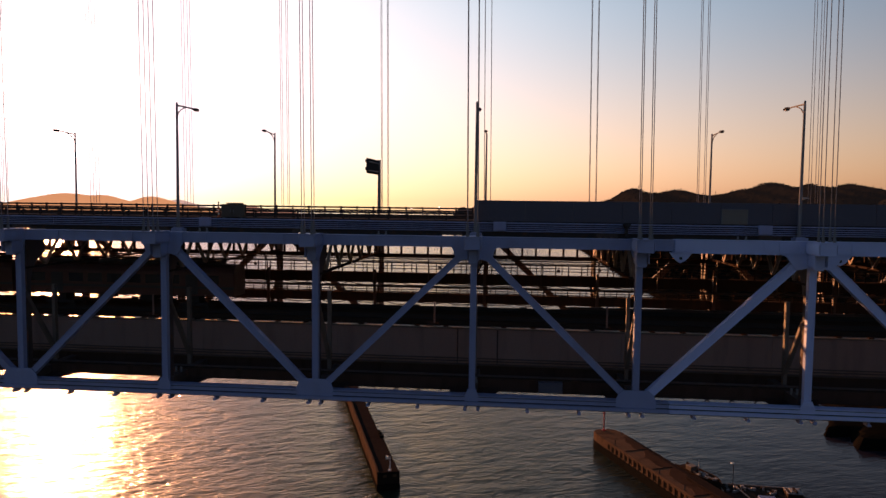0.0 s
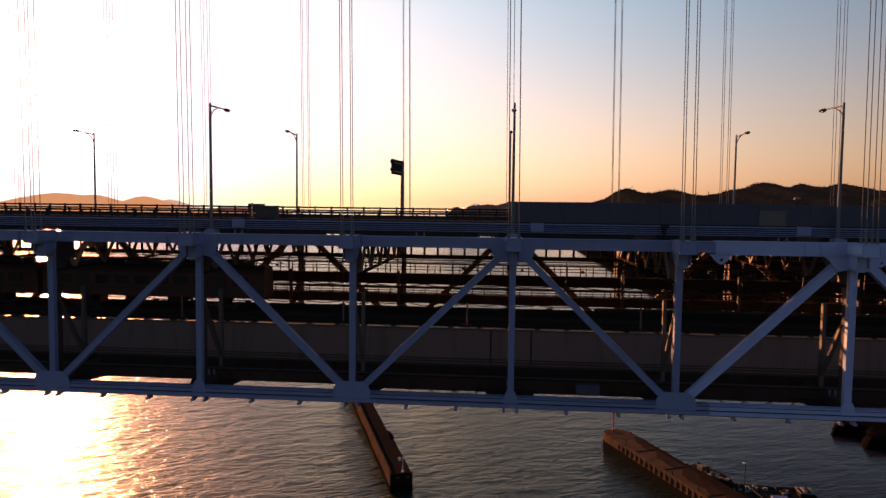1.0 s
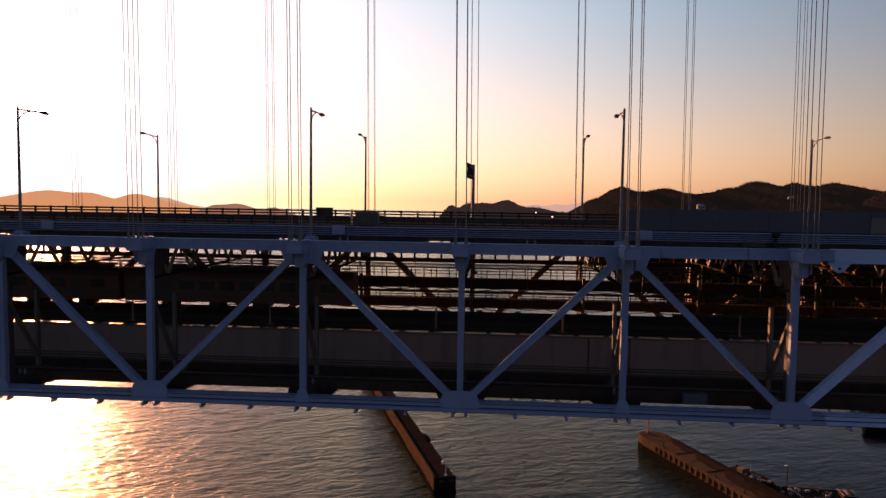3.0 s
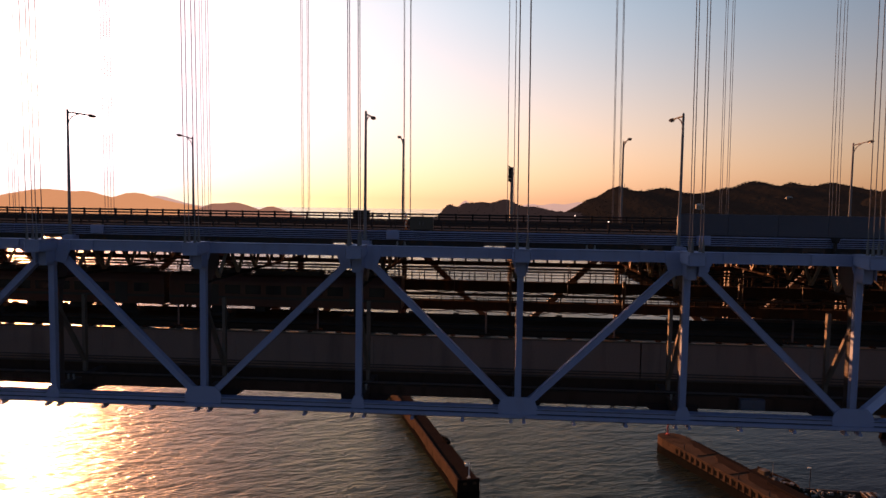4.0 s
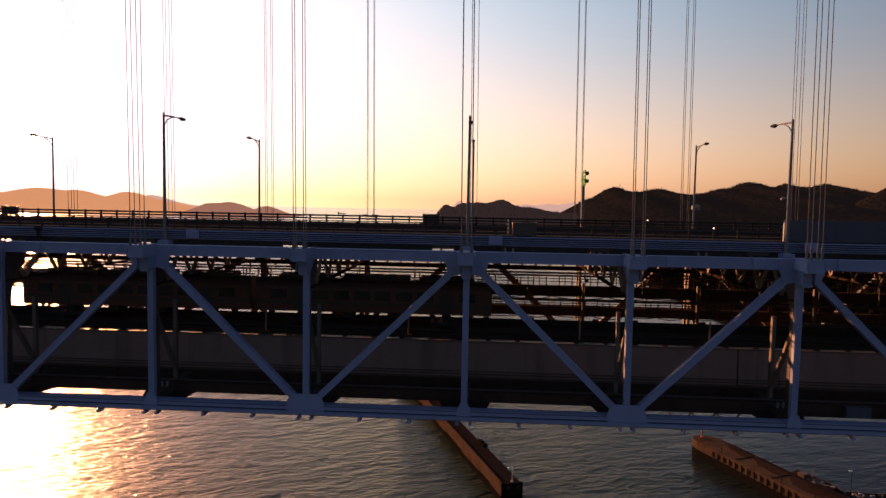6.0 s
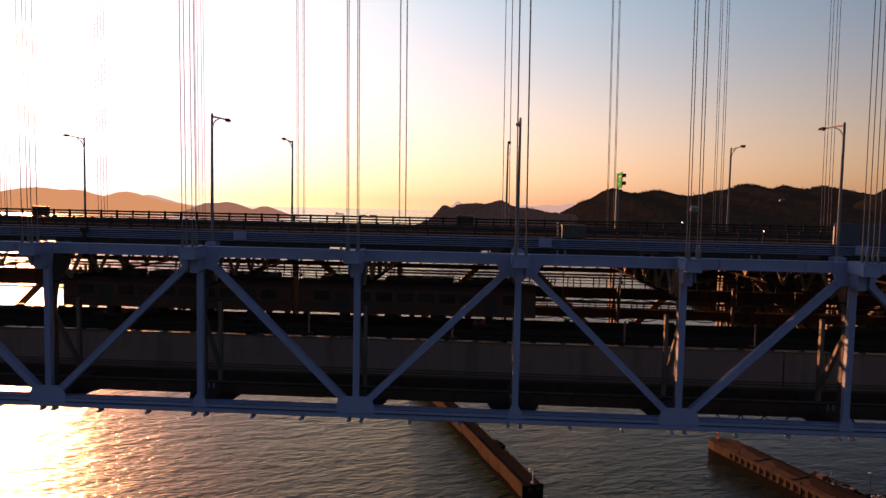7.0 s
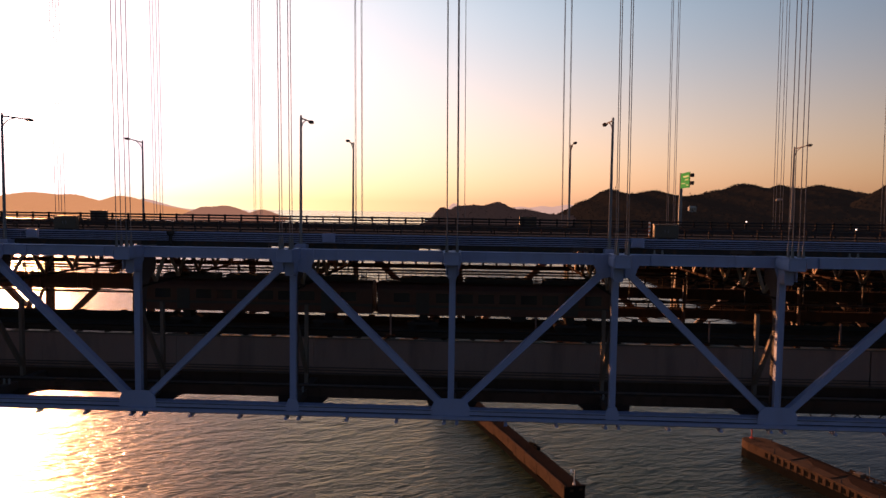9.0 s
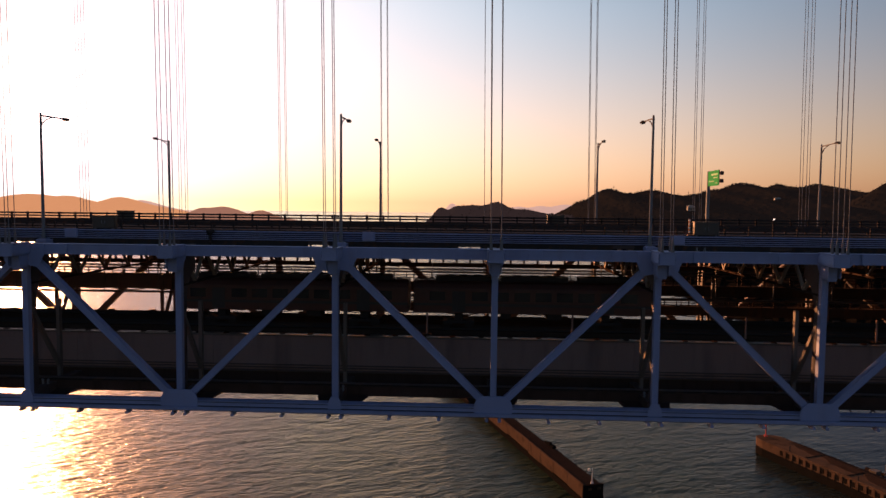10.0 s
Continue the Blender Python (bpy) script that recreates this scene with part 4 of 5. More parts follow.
trough = thing("cable_trough", "low dark cable trough on the far side girder", "cable trough", "service walkways", "structure")
for i in range(11):
    bm = B()
    box(bm, 48.5 + i * 6.1, 48.5 + i * 6.1 + 6.06, 22.55, 22.95, 38.22, 38.60)
    run = part("trough", bm, steel_inner, trough, bevel=0.01)
    bm = B()
    box(bm, 48.5 + i * 6.1, 48.5 + i * 6.1 + 6.06, 22.50, 23.0, 38.605, 38.66)
    part("lid", bm, steel_inner, run)

# small lamps and boxes hung on the far walkway's rail
rnd = random.Random(8)
for i in range(22):
    hb = thing("rail_box", "small dark box hung on the walkway rail", "box", "rail boxes", m=pose(-60 + i * 7.1 + rnd.uniform(-1.5, 1.5), 26.42, 42.35 + rnd.uniform(-0.1, 0.3)))
    bm = B()
    box(bm, -0.15 - rnd.uniform(0, 0.1), 0.15, -0.12, 0.1, -0.14, 0.16)
    part("case", bm, steel_inner, hb, bevel=0.02)
    bm = B()
    tube(bm, [(0, 0, 0.16), (0, 0, 0.6)], 0.03, 6)
    part("stem", bm, steel_inner, hb)


# ---- breakwaters ----
def along(p, q):
    """A frame for a mole from p to q: local x runs along it, y across."""
    a = math.degrees(math.atan2(q[1] - p[1], q[0] - p[0]))
    return pose(p[0], p[1], 0, 0, 0, a)


bw = thing("breakwater", "long narrow dark concrete breakwater with a sunlit parapet", "breakwater", kind="structure", m=along((20.5, 67.1), (-9.2, 152.1)))
# block tone holds the top's shade, parapet stone tone the sunlit face
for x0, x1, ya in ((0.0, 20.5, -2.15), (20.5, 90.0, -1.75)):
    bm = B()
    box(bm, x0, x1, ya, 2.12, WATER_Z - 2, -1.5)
    part("wet_base", bm, jetty_wet_shade, bw, bevel=0.06)
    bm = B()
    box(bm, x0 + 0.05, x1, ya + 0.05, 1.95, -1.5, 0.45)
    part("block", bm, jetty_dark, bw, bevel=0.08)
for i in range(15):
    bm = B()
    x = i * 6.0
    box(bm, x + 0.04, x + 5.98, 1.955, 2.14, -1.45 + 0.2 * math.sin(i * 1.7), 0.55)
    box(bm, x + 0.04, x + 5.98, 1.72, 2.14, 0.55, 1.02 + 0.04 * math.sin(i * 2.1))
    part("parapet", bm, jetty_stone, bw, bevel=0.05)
for i in range(3):
    bm = B()
    box(bm, 19.6 + i * 1.4, 20.9 + i * 1.4, -2.25 + 0.25 * i, -1.35, 0.4, 1.0 + 0.2 * (i % 2))
    part("wall_block", bm, jetty_wet_shade, bw, bevel=0.1)
bm = B()
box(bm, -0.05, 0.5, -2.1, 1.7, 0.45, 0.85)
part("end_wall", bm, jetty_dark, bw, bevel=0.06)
for ya, yb in ((-1.45, -0.75), (0.35, 1.05)):
    bm = B()
    box(bm, -0.10, 0.02, ya, yb, -0.15, 0.35)
    part("fender", bm, jetty_stone, bw, "pale patch on the end wall", bevel=0.03)
lb = thing("beacon_light", "small white light post on the breakwater's end", "beacon", m=pose(20.5, 68.6, 0.42))
bm = B()
tube(bm, [(0, 0, 0), (0, 0, 0.35), (0, 0, 0.36), (0, 0, 2.9)], [0.30, 0.26, 0.10, 0.06], 10)
part("post", bm, white_paint, lb)
bm = B()
tube(bm, [(0.05, 0, 2.28), (-0.35, 0, 2.42)], 0.06, 8)
br = part("bracket", bm, white_paint, lb)
bm = B()
tube(bm, [(-0.55, 0, 2.25), (-0.55, 0, 2.35), (-0.55, 0, 2.75), (-0.55, 0, 2.92)], [0.12, 0.28, 0.28, 0.08], 10)
part("lantern", bm, white_paint, br)

ma = along((63.1, 98.0), (77.7, 60.76))
mo = thing("mole", "broad brown concrete mole with a row of dark openings", "mole", kind="structure", m=ma)
bm = B()
out = [(0.0, -0.9), (0.3, -2.0), (1.2, -2.75), (3.2, -3.05), (60, -3.05), (60, 3.05), (3.6, 3.05), (1.7, 2.6), (0.5, 1.2)]
a = [bm.verts.new((x, y, -1.0)) for x, y in out]
b = [bm.verts.new((x, y, 0.75)) for x, y in out]
bm.faces.new(a), bm.faces.new(b[::-1])
for i in range(len(out)):
    j = (i + 1) % len(out)
    bm.faces.new((a[j], a[i], b[i], b[j]))
part("body", bm, jetty_stone, mo, bevel=0.12)
bm = B()
a = [bm.verts.new((x, y * 1.02, WATER_Z - 2)) for x, y in out]
b = [bm.verts.new((x, y * 1.01, -1.0)) for x, y in out]
bm.faces.new(a), bm.faces.new(b[::-1])
for i in range(len(out)):
    j = (i + 1) % len(out)
    bm.faces.new((a[j], a[i], b[i], b[j]))
part("wet_base", bm, jetty_wet_shade, mo)
for i in range(30):
    x = 8.5 + i * 1.69
    yy = -3.05
    # dark blocks stand in for the shade inside the openings
    bm = B()
    box(bm, x - 0.40, x + 0.40, yy - 0.05, yy + 0.3, -0.70, 0.22)
    part("opening", bm, jetty_wet_shade, mo)
    bm = B()
    box(bm, x + 0.49, x + 1.20, yy - 0.10, yy + 0.1, -0.95, 0.5)
    part("pier", bm, jetty_stone, mo, bevel=0.03)
for x0, x1, y0, y1, h in ((7.5, 15.0, 2.35, 3.0, 0.10), (15.2, 29.0, 1.9, 3.0, 0.14), (29.2, 60, 0.8, 3.0, 0.55)):
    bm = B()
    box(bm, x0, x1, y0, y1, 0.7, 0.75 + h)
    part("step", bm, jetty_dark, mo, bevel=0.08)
# darker strip along the top, with a ragged edge
for x0, x1, wide in ((6.0, 13.8, 1.9), (14.4, 23.5, 2.7), (24.0, 36.0, 3.6), (36.4, 59.5, 4.2)):
    bm = B()
    n_ = int((x1 - x0) / 0.45)
    rows = []
    for k in range(n_ + 1):
        x = x0 + (x1 - x0) * k / n_
        yi = 2.3 - (wide + 0.9 * noise.noise((x * 0.35, 2.0, 0)) + 0.35 * noise.noise((x * 1.3, 6.0, 0))) * min(1, 0.4 + k * 0.08)
        rows.append([bm.verts.new(p) for p in ((x, yi, 0.74), (x, yi + 0.1, 0.79), (x, 2.9, 0.79), (x, 2.95, 0.74))])
    for p, q in zip(rows, rows[1:]):
        for k in range(3):
            bm.faces.new((p[k], q[k], q[k + 1], p[k + 1]))
    bm.faces.new(rows[0]), bm.faces.new(rows[-1][::-1])
    part("surfacing", bm, jetty_strip, mo, "darker strip along the mole's top")
for x in (14.1, 23.8, 36.2):
    bm = B()
    box(bm, x - 0.09, x + 0.09, -2.6, 2.6, 0.74, 0.83)
    part("sill", bm, jetty_dark, mo, bevel=0.02)
rp = thing("marker_post", "tall red marker post at the mole's tip", "marker post", m=pose(63.3, 96.7, 0.75))
bm = B()
tube(bm, [(0, 0, 0), (0, 0, 0.25), (0, 0, 0.26), (0, 0, 3.6)], [0.4, 0.38, 0.14, 0.12], 10)
part("post", bm, red_paint, rp)
bm = B()
tube(bm, [(0, 0, 3.6), (0, 0, 3.7), (0, 0, 4.1), (0, 0, 4.3)], [0.16, 0.24, 0.24, 0.06], 10)
part("lantern", bm, red_paint, rp)


for x, y, h in ((10.2, -2.6, 1.1), (26.0, -2.5, 0.7), (33.5, -2.4, 0.9), (4.5, 2.2, 0.5)):
    bp = thing("bollard", "small dark iron bollard on the mole's edge", "bollard", "bollards on the mole", m=ma @ pose(x, y, 0.74))
    bm = B()
    tube(bm, [(0, 0, 0), (0, 0, 0.06), (0, 0, 0.07), (0, 0, h - 0.12), (0, 0, h - 0.08), (0, 0, h)], [0.2, 0.2, 0.1, 0.09, 0.15, 0.12], 10)
    part("post", bm, dark_metal, bp)


# ---- work boats and pontoon beside the mole ----
def boat(length, beam, label, m, clutter, seed):
    rnd = random.Random(seed)
    bt = thing("work_boat", label, "boat", "work boats", m=m)
    bm = B()
    prof = []
    for i in range(9):
        u = i / 8
        w = beam / 2 * (min(1, (1 - u) * 3.2) ** 0.6 if u > 0.6 else 0.92 + 0.08 * u)
        prof.append((-length / 2 + u * length, max(w, 0.05), 0.25 * max(0, u - 0.5) * 2))
    rows = []
    for x, w, lift in prof:
        rows.append([bm.verts.new(p) for p in ((x, -w, 0.95 + lift), (x, -w * 0.8, -0.5), (x, w * 0.8, -0.5), (x, w, 0.95 + lift), (x, w * 0.88, 0.95 + lift), (x, w * 0.85, 0.55), (x, -w * 0.85, 0.55), (x, -w * 0.88, 0.95 + lift))])
    for a, b in zip(rows, rows[1:]):
        for i in range(8):
            j = (i + 1) % 8
            bm.faces.new((a[i], a[j], b[j], b[i]))
    bm.faces.new(rows[0][::-1]), bm.faces.new(rows[-1])
    part("hull", bm, timber, bt)
    bm = B()
    box(bm, -length * 0.30, -length * 0.16, -beam * 0.25, beam * 0.25, 0.55, 1.5)
    part("cabin", bm, box_grey, bt, bevel=0.06)
    for i in range(clutter):
        bm = B()
        x, y = rnd.uniform(-0.08, 0.34) * length, rnd.uniform(-0.3, 0.3) * beam
        s = rnd.uniform(0.14, 0.4)
        if i % 3 == 0:
            tube(bm, [(x, y, 0.55), (x, y, 0.55 + s * 1.6)], s * 0.6, 10)
            part("drum", bm, galv if i % 2 else box_grey, bt)
        else:
            box(bm, x - s, x + s, y - s * 0.7, y + s * 0.7, 0.55, 0.55 + s * 1.3)
            part("crate", bm, (box_grey, timber, galv)[i % 3], bt, bevel=0.03)
    bm = B()
    tube(bm, [(-length * 0.05, 0, 0.55), (-length * 0.05, 0, 3.4)], 0.05, 8)
    part("mast", bm, galv, bt)
    return bt


boat(11.0, 3.2, "old brown work boat with deck clutter moored at the mole", pose(79.3, 79.0, WATER_Z + 0.75, 0, 0, -64), 44, 3)

ba = thing("barge", "open dark barge with gear on deck beside the mole", "barge", m=pose(88.8, 72.4, WATER_Z, 0, 0, -4))
bm = B()
box(bm, -7.2, 7.2, -3.4, 3.4, -0.6, 0.5)
part("hull", bm, timber, ba, bevel=0.15)
for x0, x1, y0, y1 in ((-7.2, 7.2, 3.15, 3.4), (-7.2, 7.2, -3.4, -3.15), (-7.2, -6.95, -3.15, 3.15), (6.95, 7.2, -3.15, 3.15)):
    bm = B()
    box(bm, x0, x1, y0, y1, 0.5, 1.0 if y0 > 0 else 0.8)
    part("bulwark", bm, box_grey, ba, "worn brown bulwark", bevel=0.04)
for i in range(10):
    bm = B()
    box(bm, -6.6 + i * 1.3, -5.4 + i * 1.3, -3.0, 3.0, 0.5, 0.56)
    part("deck_plank", bm, timber, ba)
bm = B()
box(bm, 4.0, 6.5, -0.4, 2.4, 0.56, 1.35)
part("cabin", bm, timber, ba, bevel=0.06)
bm = B()
box(bm, 3.9, 6.6, -0.5, 2.5, 1.35, 1.42)
cr = part("cabin_roof", bm, galv, ba, "pale sheet roof", bevel=0.02)
for k in range(4):
    bm = B()
    box(bm, 4.1 + k * 0.62, 4.5 + k * 0.62, -0.2 + 0.25 * (k % 2), 1.9, 1.42, 1.50 + 0.10 * (k % 3))
    part("board", bm, (timber, galv)[k % 2], cr)
bm = B()
box(bm, -1.4, 1.6, -2.6, -0.9, 0.56, 0.95)
part("tarpaulin", bm, blue_cloth, ba, "faded blue tarpaulin", bevel=0.15)
bm = B()
bar(bm, (-4.4, 1.8, 1.08), (-3.2, -3.3, 1.05), 0.28, 0.08)
part("gangway", bm, box_grey, ba)
rnd = random.Random(5)
for i in range(30):
    s_ = rnd.uniform(0.14, 0.38)
    x_, y_ = rnd.uniform(-6.2, 2.8), rnd.uniform(0.2, 2.7)
    bm = B()
    if i % 3:
        box(bm, x_ - s_, x_ + s_, y_ - s_ * 0.7, y_ + s_ * 0.7, 0.56, 0.56 + s_ * 1.4)
        part("crate", bm, (box_grey, timber, galv)[i % 3], ba, bevel=0.04)
    else:
        tube(bm, [(x_, y_, 0.56), (x_, y_, 0.56 + s_ * 1.8)], s_ * 0.6, 10)
        part("drum", bm, galv, ba)
bm = B()
tube(bm, [(-4.7, 3.0, 0.5), (-4.7, 3.0, 5.0)], 0.07, 8)
pl = part("lamp_pole", bm, dark_metal, ba)
bm = B()
box(bm, -5.2, -4.6, 2.88, 3.12, 4.95, 5.15)
part("lamp_head", bm, white_paint, pl, bevel=0.03)


def shore(x, y):
    """Height of the low wooded shore; it falls below the water at its edge."""
    edge = 116.0 + 0.55 * min(y - 110, 25) + 0.6 * noise.noise((y * 0.012, 4.4, 0)) + 0.5 * noise.noise((y * 0.06, 1.4, 0))
    inland = max(min(x - edge, y - 110), min(x - 118.2 - 0.5 * min(y - 101.5, 20), y - 101.5))
    h = 2.4 * (1 - math.exp(-max(inland, 0) / 0.4)) if inland > 0 else max(inland, -3)
    if inland > 4:
        tree = max(0, noise.noise((x * 0.10, y * 0.10, 2.2)) + 0.5 * noise.noise((x * 0.3, y * 0.3, 5.0)) + 0.15)
        h += min(1, (inland - 4) / 14) * (5.0 * tree + 0.012 * inland)
    return WATER_Z + h


verts, faces = [], []
NX, NY = 150, 190
for j in range(NY + 1):
    y = 92 + 1330 * (j / NY) ** 1.8
    for i in range(NX + 1):
        x = 100 + 850 * (i / NX) ** 1.8
        verts.append((x, y, shore(x, y)))
for j in range(NY):
    for i in range(NX):
        a = j * (NX + 1) + i
        faces.append((a, a + 1, a + NX + 2, a + NX + 1))
me = bpy.data.meshes.new("ground_shore")
me.from_pydata(verts, [], faces)
me.materials.append(shore_scrub)
tagged(new("ground_shore", me), "dark low shore covered with scrub beside the sea", "shore", kind="structure")


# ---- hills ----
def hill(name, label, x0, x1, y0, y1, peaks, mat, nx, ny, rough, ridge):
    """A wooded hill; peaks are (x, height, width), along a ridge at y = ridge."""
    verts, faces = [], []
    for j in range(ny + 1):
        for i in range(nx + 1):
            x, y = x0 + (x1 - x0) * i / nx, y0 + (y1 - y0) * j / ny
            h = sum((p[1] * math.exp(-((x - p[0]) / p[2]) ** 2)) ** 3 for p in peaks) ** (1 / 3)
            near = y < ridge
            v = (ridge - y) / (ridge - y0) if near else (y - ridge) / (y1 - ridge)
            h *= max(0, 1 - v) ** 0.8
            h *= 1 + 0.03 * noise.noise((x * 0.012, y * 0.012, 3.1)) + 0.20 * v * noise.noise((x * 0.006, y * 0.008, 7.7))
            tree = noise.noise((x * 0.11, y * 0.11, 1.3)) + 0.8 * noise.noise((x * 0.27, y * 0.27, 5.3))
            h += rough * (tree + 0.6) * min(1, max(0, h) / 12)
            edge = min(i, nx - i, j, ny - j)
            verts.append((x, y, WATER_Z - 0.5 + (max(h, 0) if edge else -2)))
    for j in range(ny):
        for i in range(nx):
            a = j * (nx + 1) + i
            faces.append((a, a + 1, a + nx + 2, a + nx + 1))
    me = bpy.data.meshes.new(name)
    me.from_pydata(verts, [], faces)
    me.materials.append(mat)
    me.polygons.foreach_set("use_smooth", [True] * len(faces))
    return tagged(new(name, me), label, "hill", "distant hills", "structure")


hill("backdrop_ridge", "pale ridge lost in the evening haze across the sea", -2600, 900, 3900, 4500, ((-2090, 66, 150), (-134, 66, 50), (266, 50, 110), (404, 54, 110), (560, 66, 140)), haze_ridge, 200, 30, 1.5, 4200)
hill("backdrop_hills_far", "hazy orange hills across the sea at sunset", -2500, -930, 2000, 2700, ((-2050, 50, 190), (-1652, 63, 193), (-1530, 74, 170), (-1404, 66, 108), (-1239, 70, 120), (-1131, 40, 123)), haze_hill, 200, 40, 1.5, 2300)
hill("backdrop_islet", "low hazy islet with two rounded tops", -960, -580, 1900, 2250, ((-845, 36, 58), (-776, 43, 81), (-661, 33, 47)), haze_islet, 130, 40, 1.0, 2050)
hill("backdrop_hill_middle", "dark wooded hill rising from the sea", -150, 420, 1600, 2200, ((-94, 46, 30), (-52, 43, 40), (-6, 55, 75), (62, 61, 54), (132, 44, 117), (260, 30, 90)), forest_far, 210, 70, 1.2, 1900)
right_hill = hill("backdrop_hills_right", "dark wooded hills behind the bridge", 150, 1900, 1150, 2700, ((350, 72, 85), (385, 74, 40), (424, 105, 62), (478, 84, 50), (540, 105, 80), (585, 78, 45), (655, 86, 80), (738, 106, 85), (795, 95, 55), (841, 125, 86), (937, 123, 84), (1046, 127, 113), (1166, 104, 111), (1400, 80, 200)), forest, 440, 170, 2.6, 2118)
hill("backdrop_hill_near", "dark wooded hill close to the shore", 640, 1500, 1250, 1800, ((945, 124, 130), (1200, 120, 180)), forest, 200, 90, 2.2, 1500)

# ---- small things in the distance ----
for x, y, L in ((-560, 2700, 34), (-430, 2500, 22), (-395, 2520, 26), (-170, 2380, 18), (-110, 2950, 40)):
    sh = thing("ship", "small cargo ship far out on the sea", "ship", "ships", m=pose(x, y, WATER_Z))
    bm = B()
    prism(bm, [(-L / 2, 2.6), (-L * 0.46, -1), (L * 0.44, -1), (L / 2, 3.4), (L * 0.4, 2.6)], -L * 0.07, L * 0.07)
    part("hull", bm, dark_metal, sh)
    bm = B()
    box(bm, -L * 0.44, -L * 0.26, -L * 0.05, L * 0.05, 2.6, 2.6 + L * 0.14)
    part("wheelhouse", bm, white_paint, sh)
    bm = B()
    box(bm, -0.4, 0.4, -0.4, 0.4, 2.6, 2.6 + L * 0.16)
    part("mast", bm, galv, sh)


def on_hill(ob, x, y):
    hit, place_, _, _ = ob.ray_cast(Vector((x, y, 600)), Vector((0, 0, -1)))
    return place_.z if hit else 0


bpy.context.view_layer.update()
for x, y, h in ((433, 2110, 13), (662, 2110, 14), (560, 2112, 10), (610, 2110, 9)):
    z = on_hill(right_hill, x, y)
    ms = thing("radio_mast", "thin radio mast on the wooded hilltop", "mast", "radio masts", m=pose(x, y, z - 1))
    bm = B()
    tube(bm, [(0, 0, 0), (0, 0, h)], [0.9, 0.5], 6)
    part("pole", bm, dark_metal, ms)
    bm = B()
    box(bm, -2.2, 2.2, -0.8, 0.8, h * 0.72, h * 0.78)
    part("crossarm", bm, dark_metal, ms)


def house(sx, sz, wide, deep_, tall, label, hills):
    """A house where a line of sight from the bridge meets the slope."""
    y, z = 1160, 0
    while z < 51.2 + sz * (y + 54.6) and y < 2050:
        y += 10
        x = 18.7 + sx * (y + 54.6)
        z = max(on_hill(h, x, y) for h in hills)
    hs = thing("house", label, "house", "houses on the slope", m=pose(x, y, z - 1.0))
    w, q = wide / 2, deep_ / 2
    bm = B()
    box(bm, -w, w, -q, q, -1, tall)
    part("wall", bm, plaster, hs)
    bm = B()
    v = [bm.verts.new(p) for p in ((-w - 1, -q - 1, tall), (w + 1, -q - 1, tall), (w + 1, q + 1, tall), (-w - 1, q + 1, tall), (-w * 0.6, 0, tall + q * 0.8), (w * 0.6, 0, tall + q * 0.8))]
    for f in ((0, 1, 5, 4), (1, 2, 5), (2, 3, 4, 5), (3, 0, 4), (3, 2, 1, 0)):
        bm.faces.new([v[i] for i in f])
    part("roof", bm, roof_tiles, hs)
    for k in (-0.6, 0, 0.6):
        bm = B()
        box(bm, k * w - 1, k * w + 1, -q - 0.1, -q, tall * 0.4, tall * 0.75)
        part("window", bm, glass_dark, hs)


all_hills = [o for o in scene.objects if o.name in ("backdrop_hills_right", "backdrop_hill_near")]
house(0.2978, -0.0055, 16, 10, 9.0, "pale house with a hipped roof on the wooded slope", all_hills)
house(0.4201, 0.0125, 15, 8, 3.5, "long low house with a pale roof among the trees", all_hills)

for yy, rise, size in ((27.14, 0.08, 0.075), (3.82, 0.0, 0.05)):
    ml = thing("marker_light", "small lit white marker light on the guard rail", "marker light", "marker lights", m=pose(33.4, yy, 49.3 + rise))
    bm = B()
    box(bm, -0.04, 0.04, -0.04, 0.04, -rise, 0.22)
    part("stem", bm, dark_metal, ml)
    bm = B()
    box(bm, -size, size, -0.05, 0.05, 0.27 - size, 0.27 + size)
    part("lens", bm, lamp_glow, ml, "lit white lens", bevel=0.012)

for x in (16.35, 31.5, 59.75):
    for q in (-0.31, 0.31):
        bo = thing("chord_stud", "small pale steel stud on the top chord", "stud", "chord studs", m=pose(x + q, 0.42, TOP1 + 0.05))
        bm = B()
        tube(bm, [(0, 0, 0), (0, 0, 0.04), (0, 0, 0.05), (0, 0, 0.26), (0, 0, 0.30)], [0.13, 0.13, 0.07, 0.07, 0.04], 10)
        part("pin", bm, galv, bo)

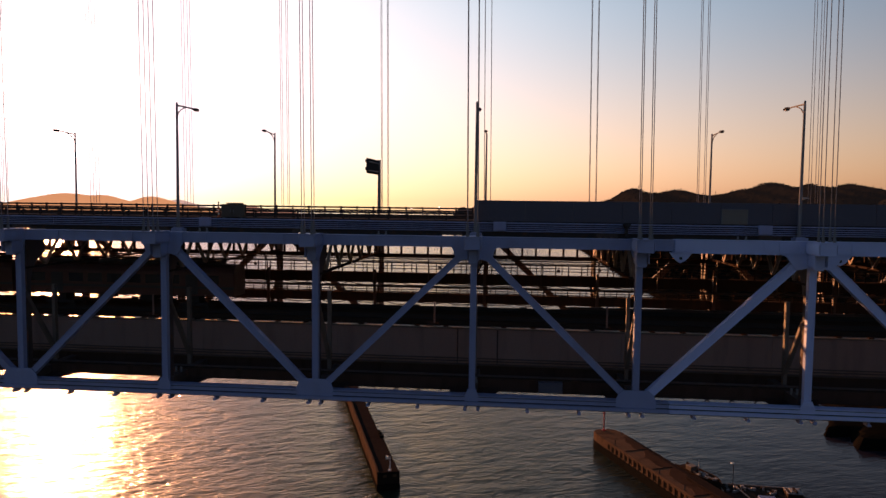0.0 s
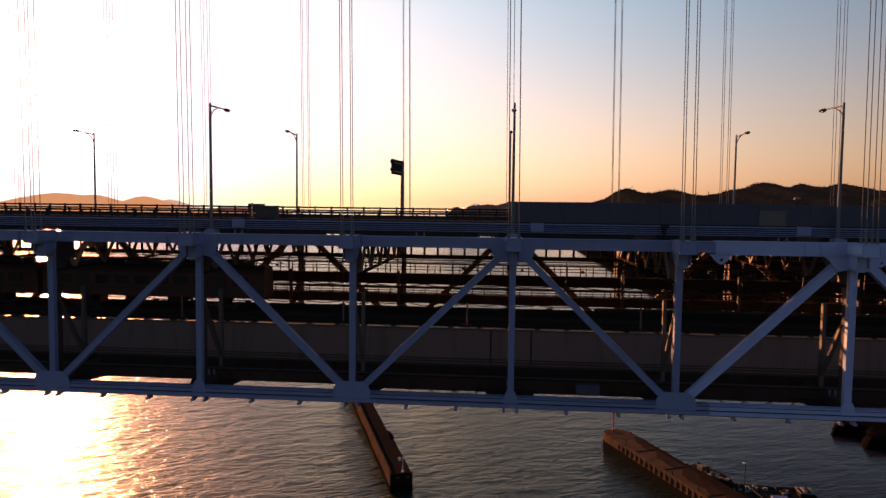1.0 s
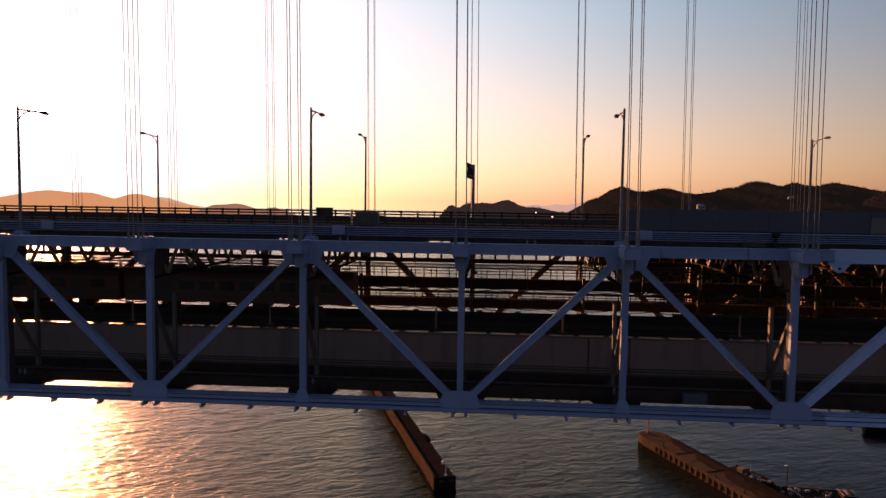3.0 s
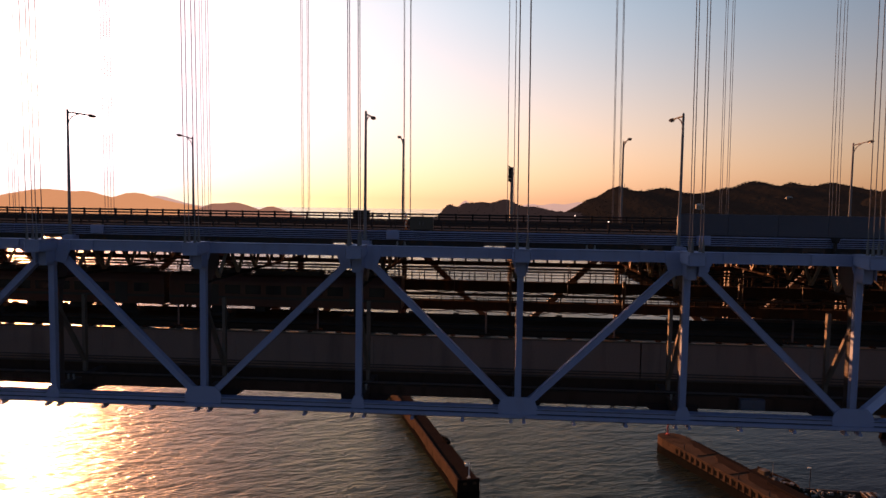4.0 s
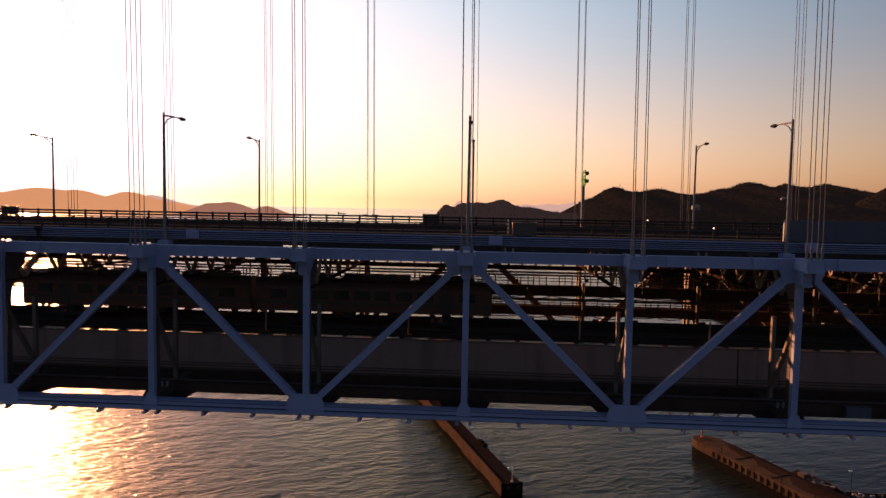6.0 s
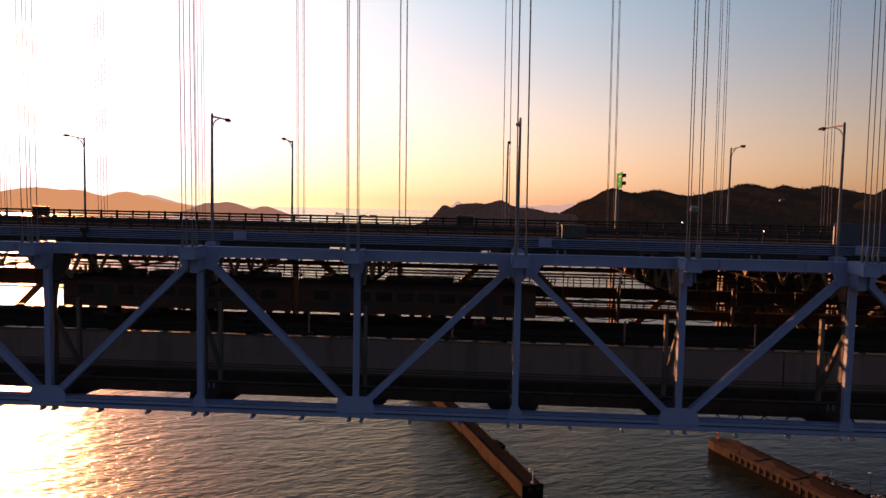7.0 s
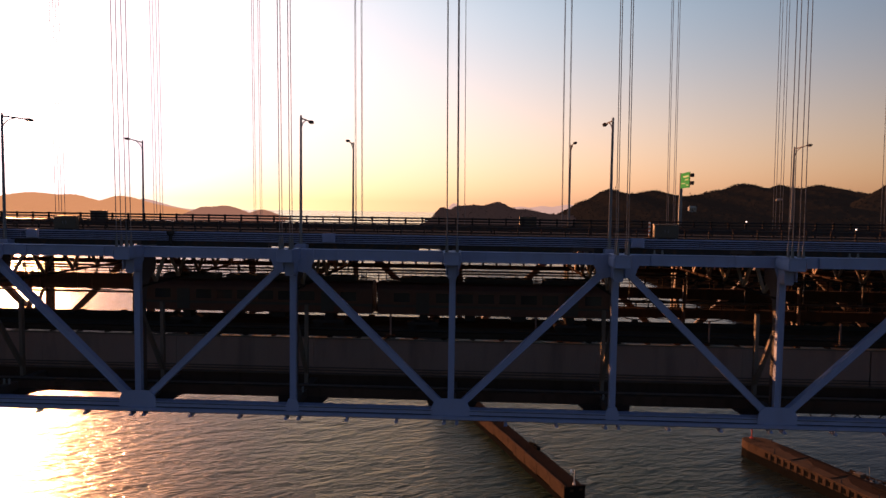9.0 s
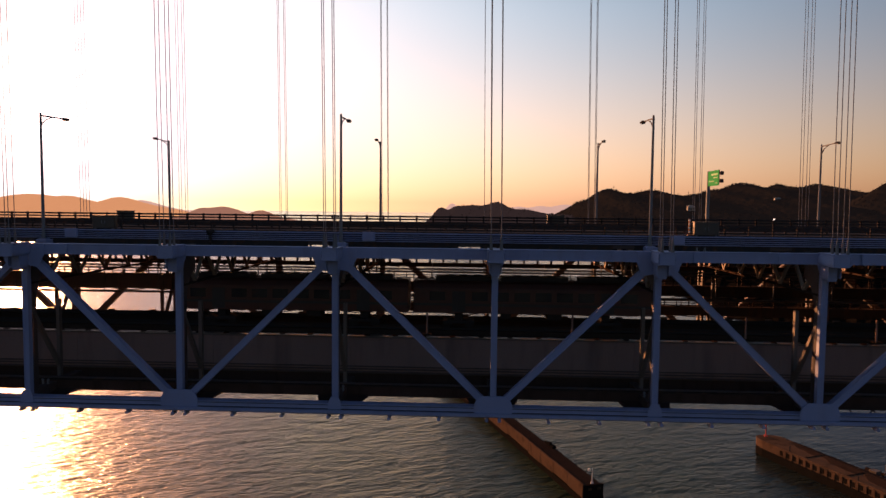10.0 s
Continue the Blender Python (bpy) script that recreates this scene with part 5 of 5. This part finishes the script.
# ---- woods on the dark hills: crowns of loose clumps on short trunks ----
def wood(name, label, ob, spots, size, seed):
    rng = random.Random(seed)
    verts, faces = [], []

    def clump(c, r):
        ring = [rng.uniform(0.7, 1.25) * r for _ in range(6)]
        i0 = len(verts)
        verts.append((c[0], c[1], c[2] + r * rng.uniform(0.7, 1.2)))
        for q in range(6):
            a = q * math.pi / 3 + rng.uniform(-0.3, 0.3)
            verts.append((c[0] + ring[q] * math.cos(a), c[1] + ring[q] * math.sin(a), c[2] + rng.uniform(-0.4, 0.4) * r))
        verts.append((c[0], c[1], c[2] - r * 0.7))
        for q in range(6):
            p, n = i0 + 1 + q, i0 + 1 + (q + 1) % 6
            faces.append((i0, p, n))
            faces.append((i0 + 7, n, p))

    for x, y in spots:
        z = on_hill(ob, x, y)
        if z < 4:
            continue
        h = size * rng.uniform(0.6, 1.35)
        i0 = len(verts)
        w = 0.06 * h
        verts.extend([(x - w, y, z - 1), (x + w, y, z - 1), (x, y + w, z - 1), (x, y, z + h * 0.8)])
        faces.extend([(i0, i0 + 1, i0 + 3), (i0 + 1, i0 + 2, i0 + 3), (i0 + 2, i0, i0 + 3)])
        for _ in range(rng.randint(3, 6)):
            clump((x + rng.uniform(-0.4, 0.4) * h, y + rng.uniform(-0.4, 0.4) * h, z + h * rng.uniform(0.35, 0.85)), h * rng.uniform(0.16, 0.32))
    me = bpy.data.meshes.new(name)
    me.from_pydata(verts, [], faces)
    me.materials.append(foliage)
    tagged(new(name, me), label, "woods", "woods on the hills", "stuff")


rnd = random.Random(21)
ridge_spots = [(rnd.uniform(250, 1400), 2118 + rnd.gauss(-10, 14)) for _ in range(700)]
ridge_spots += [(rnd.uniform(640, 900), 2118 + rnd.gauss(-20, 18)) for _ in range(250)]
slope_spots = [(rnd.uniform(250, 1300), rnd.uniform(1300, 2080)) for _ in range(1800)]
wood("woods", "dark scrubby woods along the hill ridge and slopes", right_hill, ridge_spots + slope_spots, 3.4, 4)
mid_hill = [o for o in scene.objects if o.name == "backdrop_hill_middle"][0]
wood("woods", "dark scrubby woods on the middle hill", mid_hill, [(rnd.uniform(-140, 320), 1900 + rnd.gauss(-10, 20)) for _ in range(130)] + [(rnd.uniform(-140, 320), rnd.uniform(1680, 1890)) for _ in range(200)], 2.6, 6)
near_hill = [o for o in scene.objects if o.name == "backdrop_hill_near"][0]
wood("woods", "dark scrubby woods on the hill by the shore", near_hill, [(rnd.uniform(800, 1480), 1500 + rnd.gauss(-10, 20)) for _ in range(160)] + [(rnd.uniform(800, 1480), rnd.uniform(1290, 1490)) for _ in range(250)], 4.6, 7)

# ---- small fittings inside the truss ----
for k in range(-5, 9, 2):
    for q in (-0.24, 0.22):
        vp = thing("vent_pipe", "short pale vent pipe on the floor beam", "pipe", "vent pipes", m=pose(k * PANEL + q, 2.55, 34.93))
        bm = B()
        tube(bm, [(0, 0, 0), (0, 0, 0.02), (0, 0, 0.42)], [0.11, 0.09, 0.09], 10)
        part("pipe", bm, galv, vp)
        bm = B()
        tube(bm, [(0, 0, 0.42), (0, 0, 0.44), (0, 0, 0.50)], [0.12, 0.13, 0.06], 10)
        part("cap", bm, galv, vp)
for x in (23.3, 35.0, 50.8, -6.0, 7.5):
    tp = thing("track_post", "thin steel post with a foot plate beside the track", "post", "track posts", m=pose(x, 8.5, 38.3))
    bm = B()
    tube(bm, [(0, 0, 0.1), (0, 0, 2.6)], 0.09, 8)
    part("pole", bm, concrete, tp)
    bm = B()
    box(bm, -0.45, 0.45, -0.3, 0.3, 0, 0.62)
    part("foot", bm, ballast, tp, bevel=0.03)
    bm = B()
    box(bm, -0.75, -0.09, -0.05, 0.05, 0.66, 0.74)
    part("bracket", bm, dark_metal, tp)
cb = thing("cable_box", "grey cable box fixed to the inner walkway", "box", m=pose(45.5, 3.25, 34.15))
bm = B()
box(bm, -1.0, 1.0, -0.3, 0.29, 0, 0.9)
case = part("case", bm, barrier_grey, cb, bevel=0.02)
for q in (-0.5, 0.5):
    bm = B()
    box(bm, q - 0.46, q + 0.46, -0.33, -0.30, 0.06, 0.84)
    part("cover", bm, barrier_grey, case, bevel=0.01)
for x0, n in ((30.2, 3), (56.5, 3)):
    cl = thing("looped_cable", "dark cable hanging in loops under the inner walkway", "cable", "looped cables")
    for i in range(n):
        bm = B()
        a, w = x0 + i * 2.0, 2.0
        tube(bm, [(a + w * q / 10, 3.61, 34.0 - 0.62 * (1 - (q / 5 - 1) ** 2)) for q in range(11)], 0.06, 6)
        part("loop", bm, steel_inner, cl)
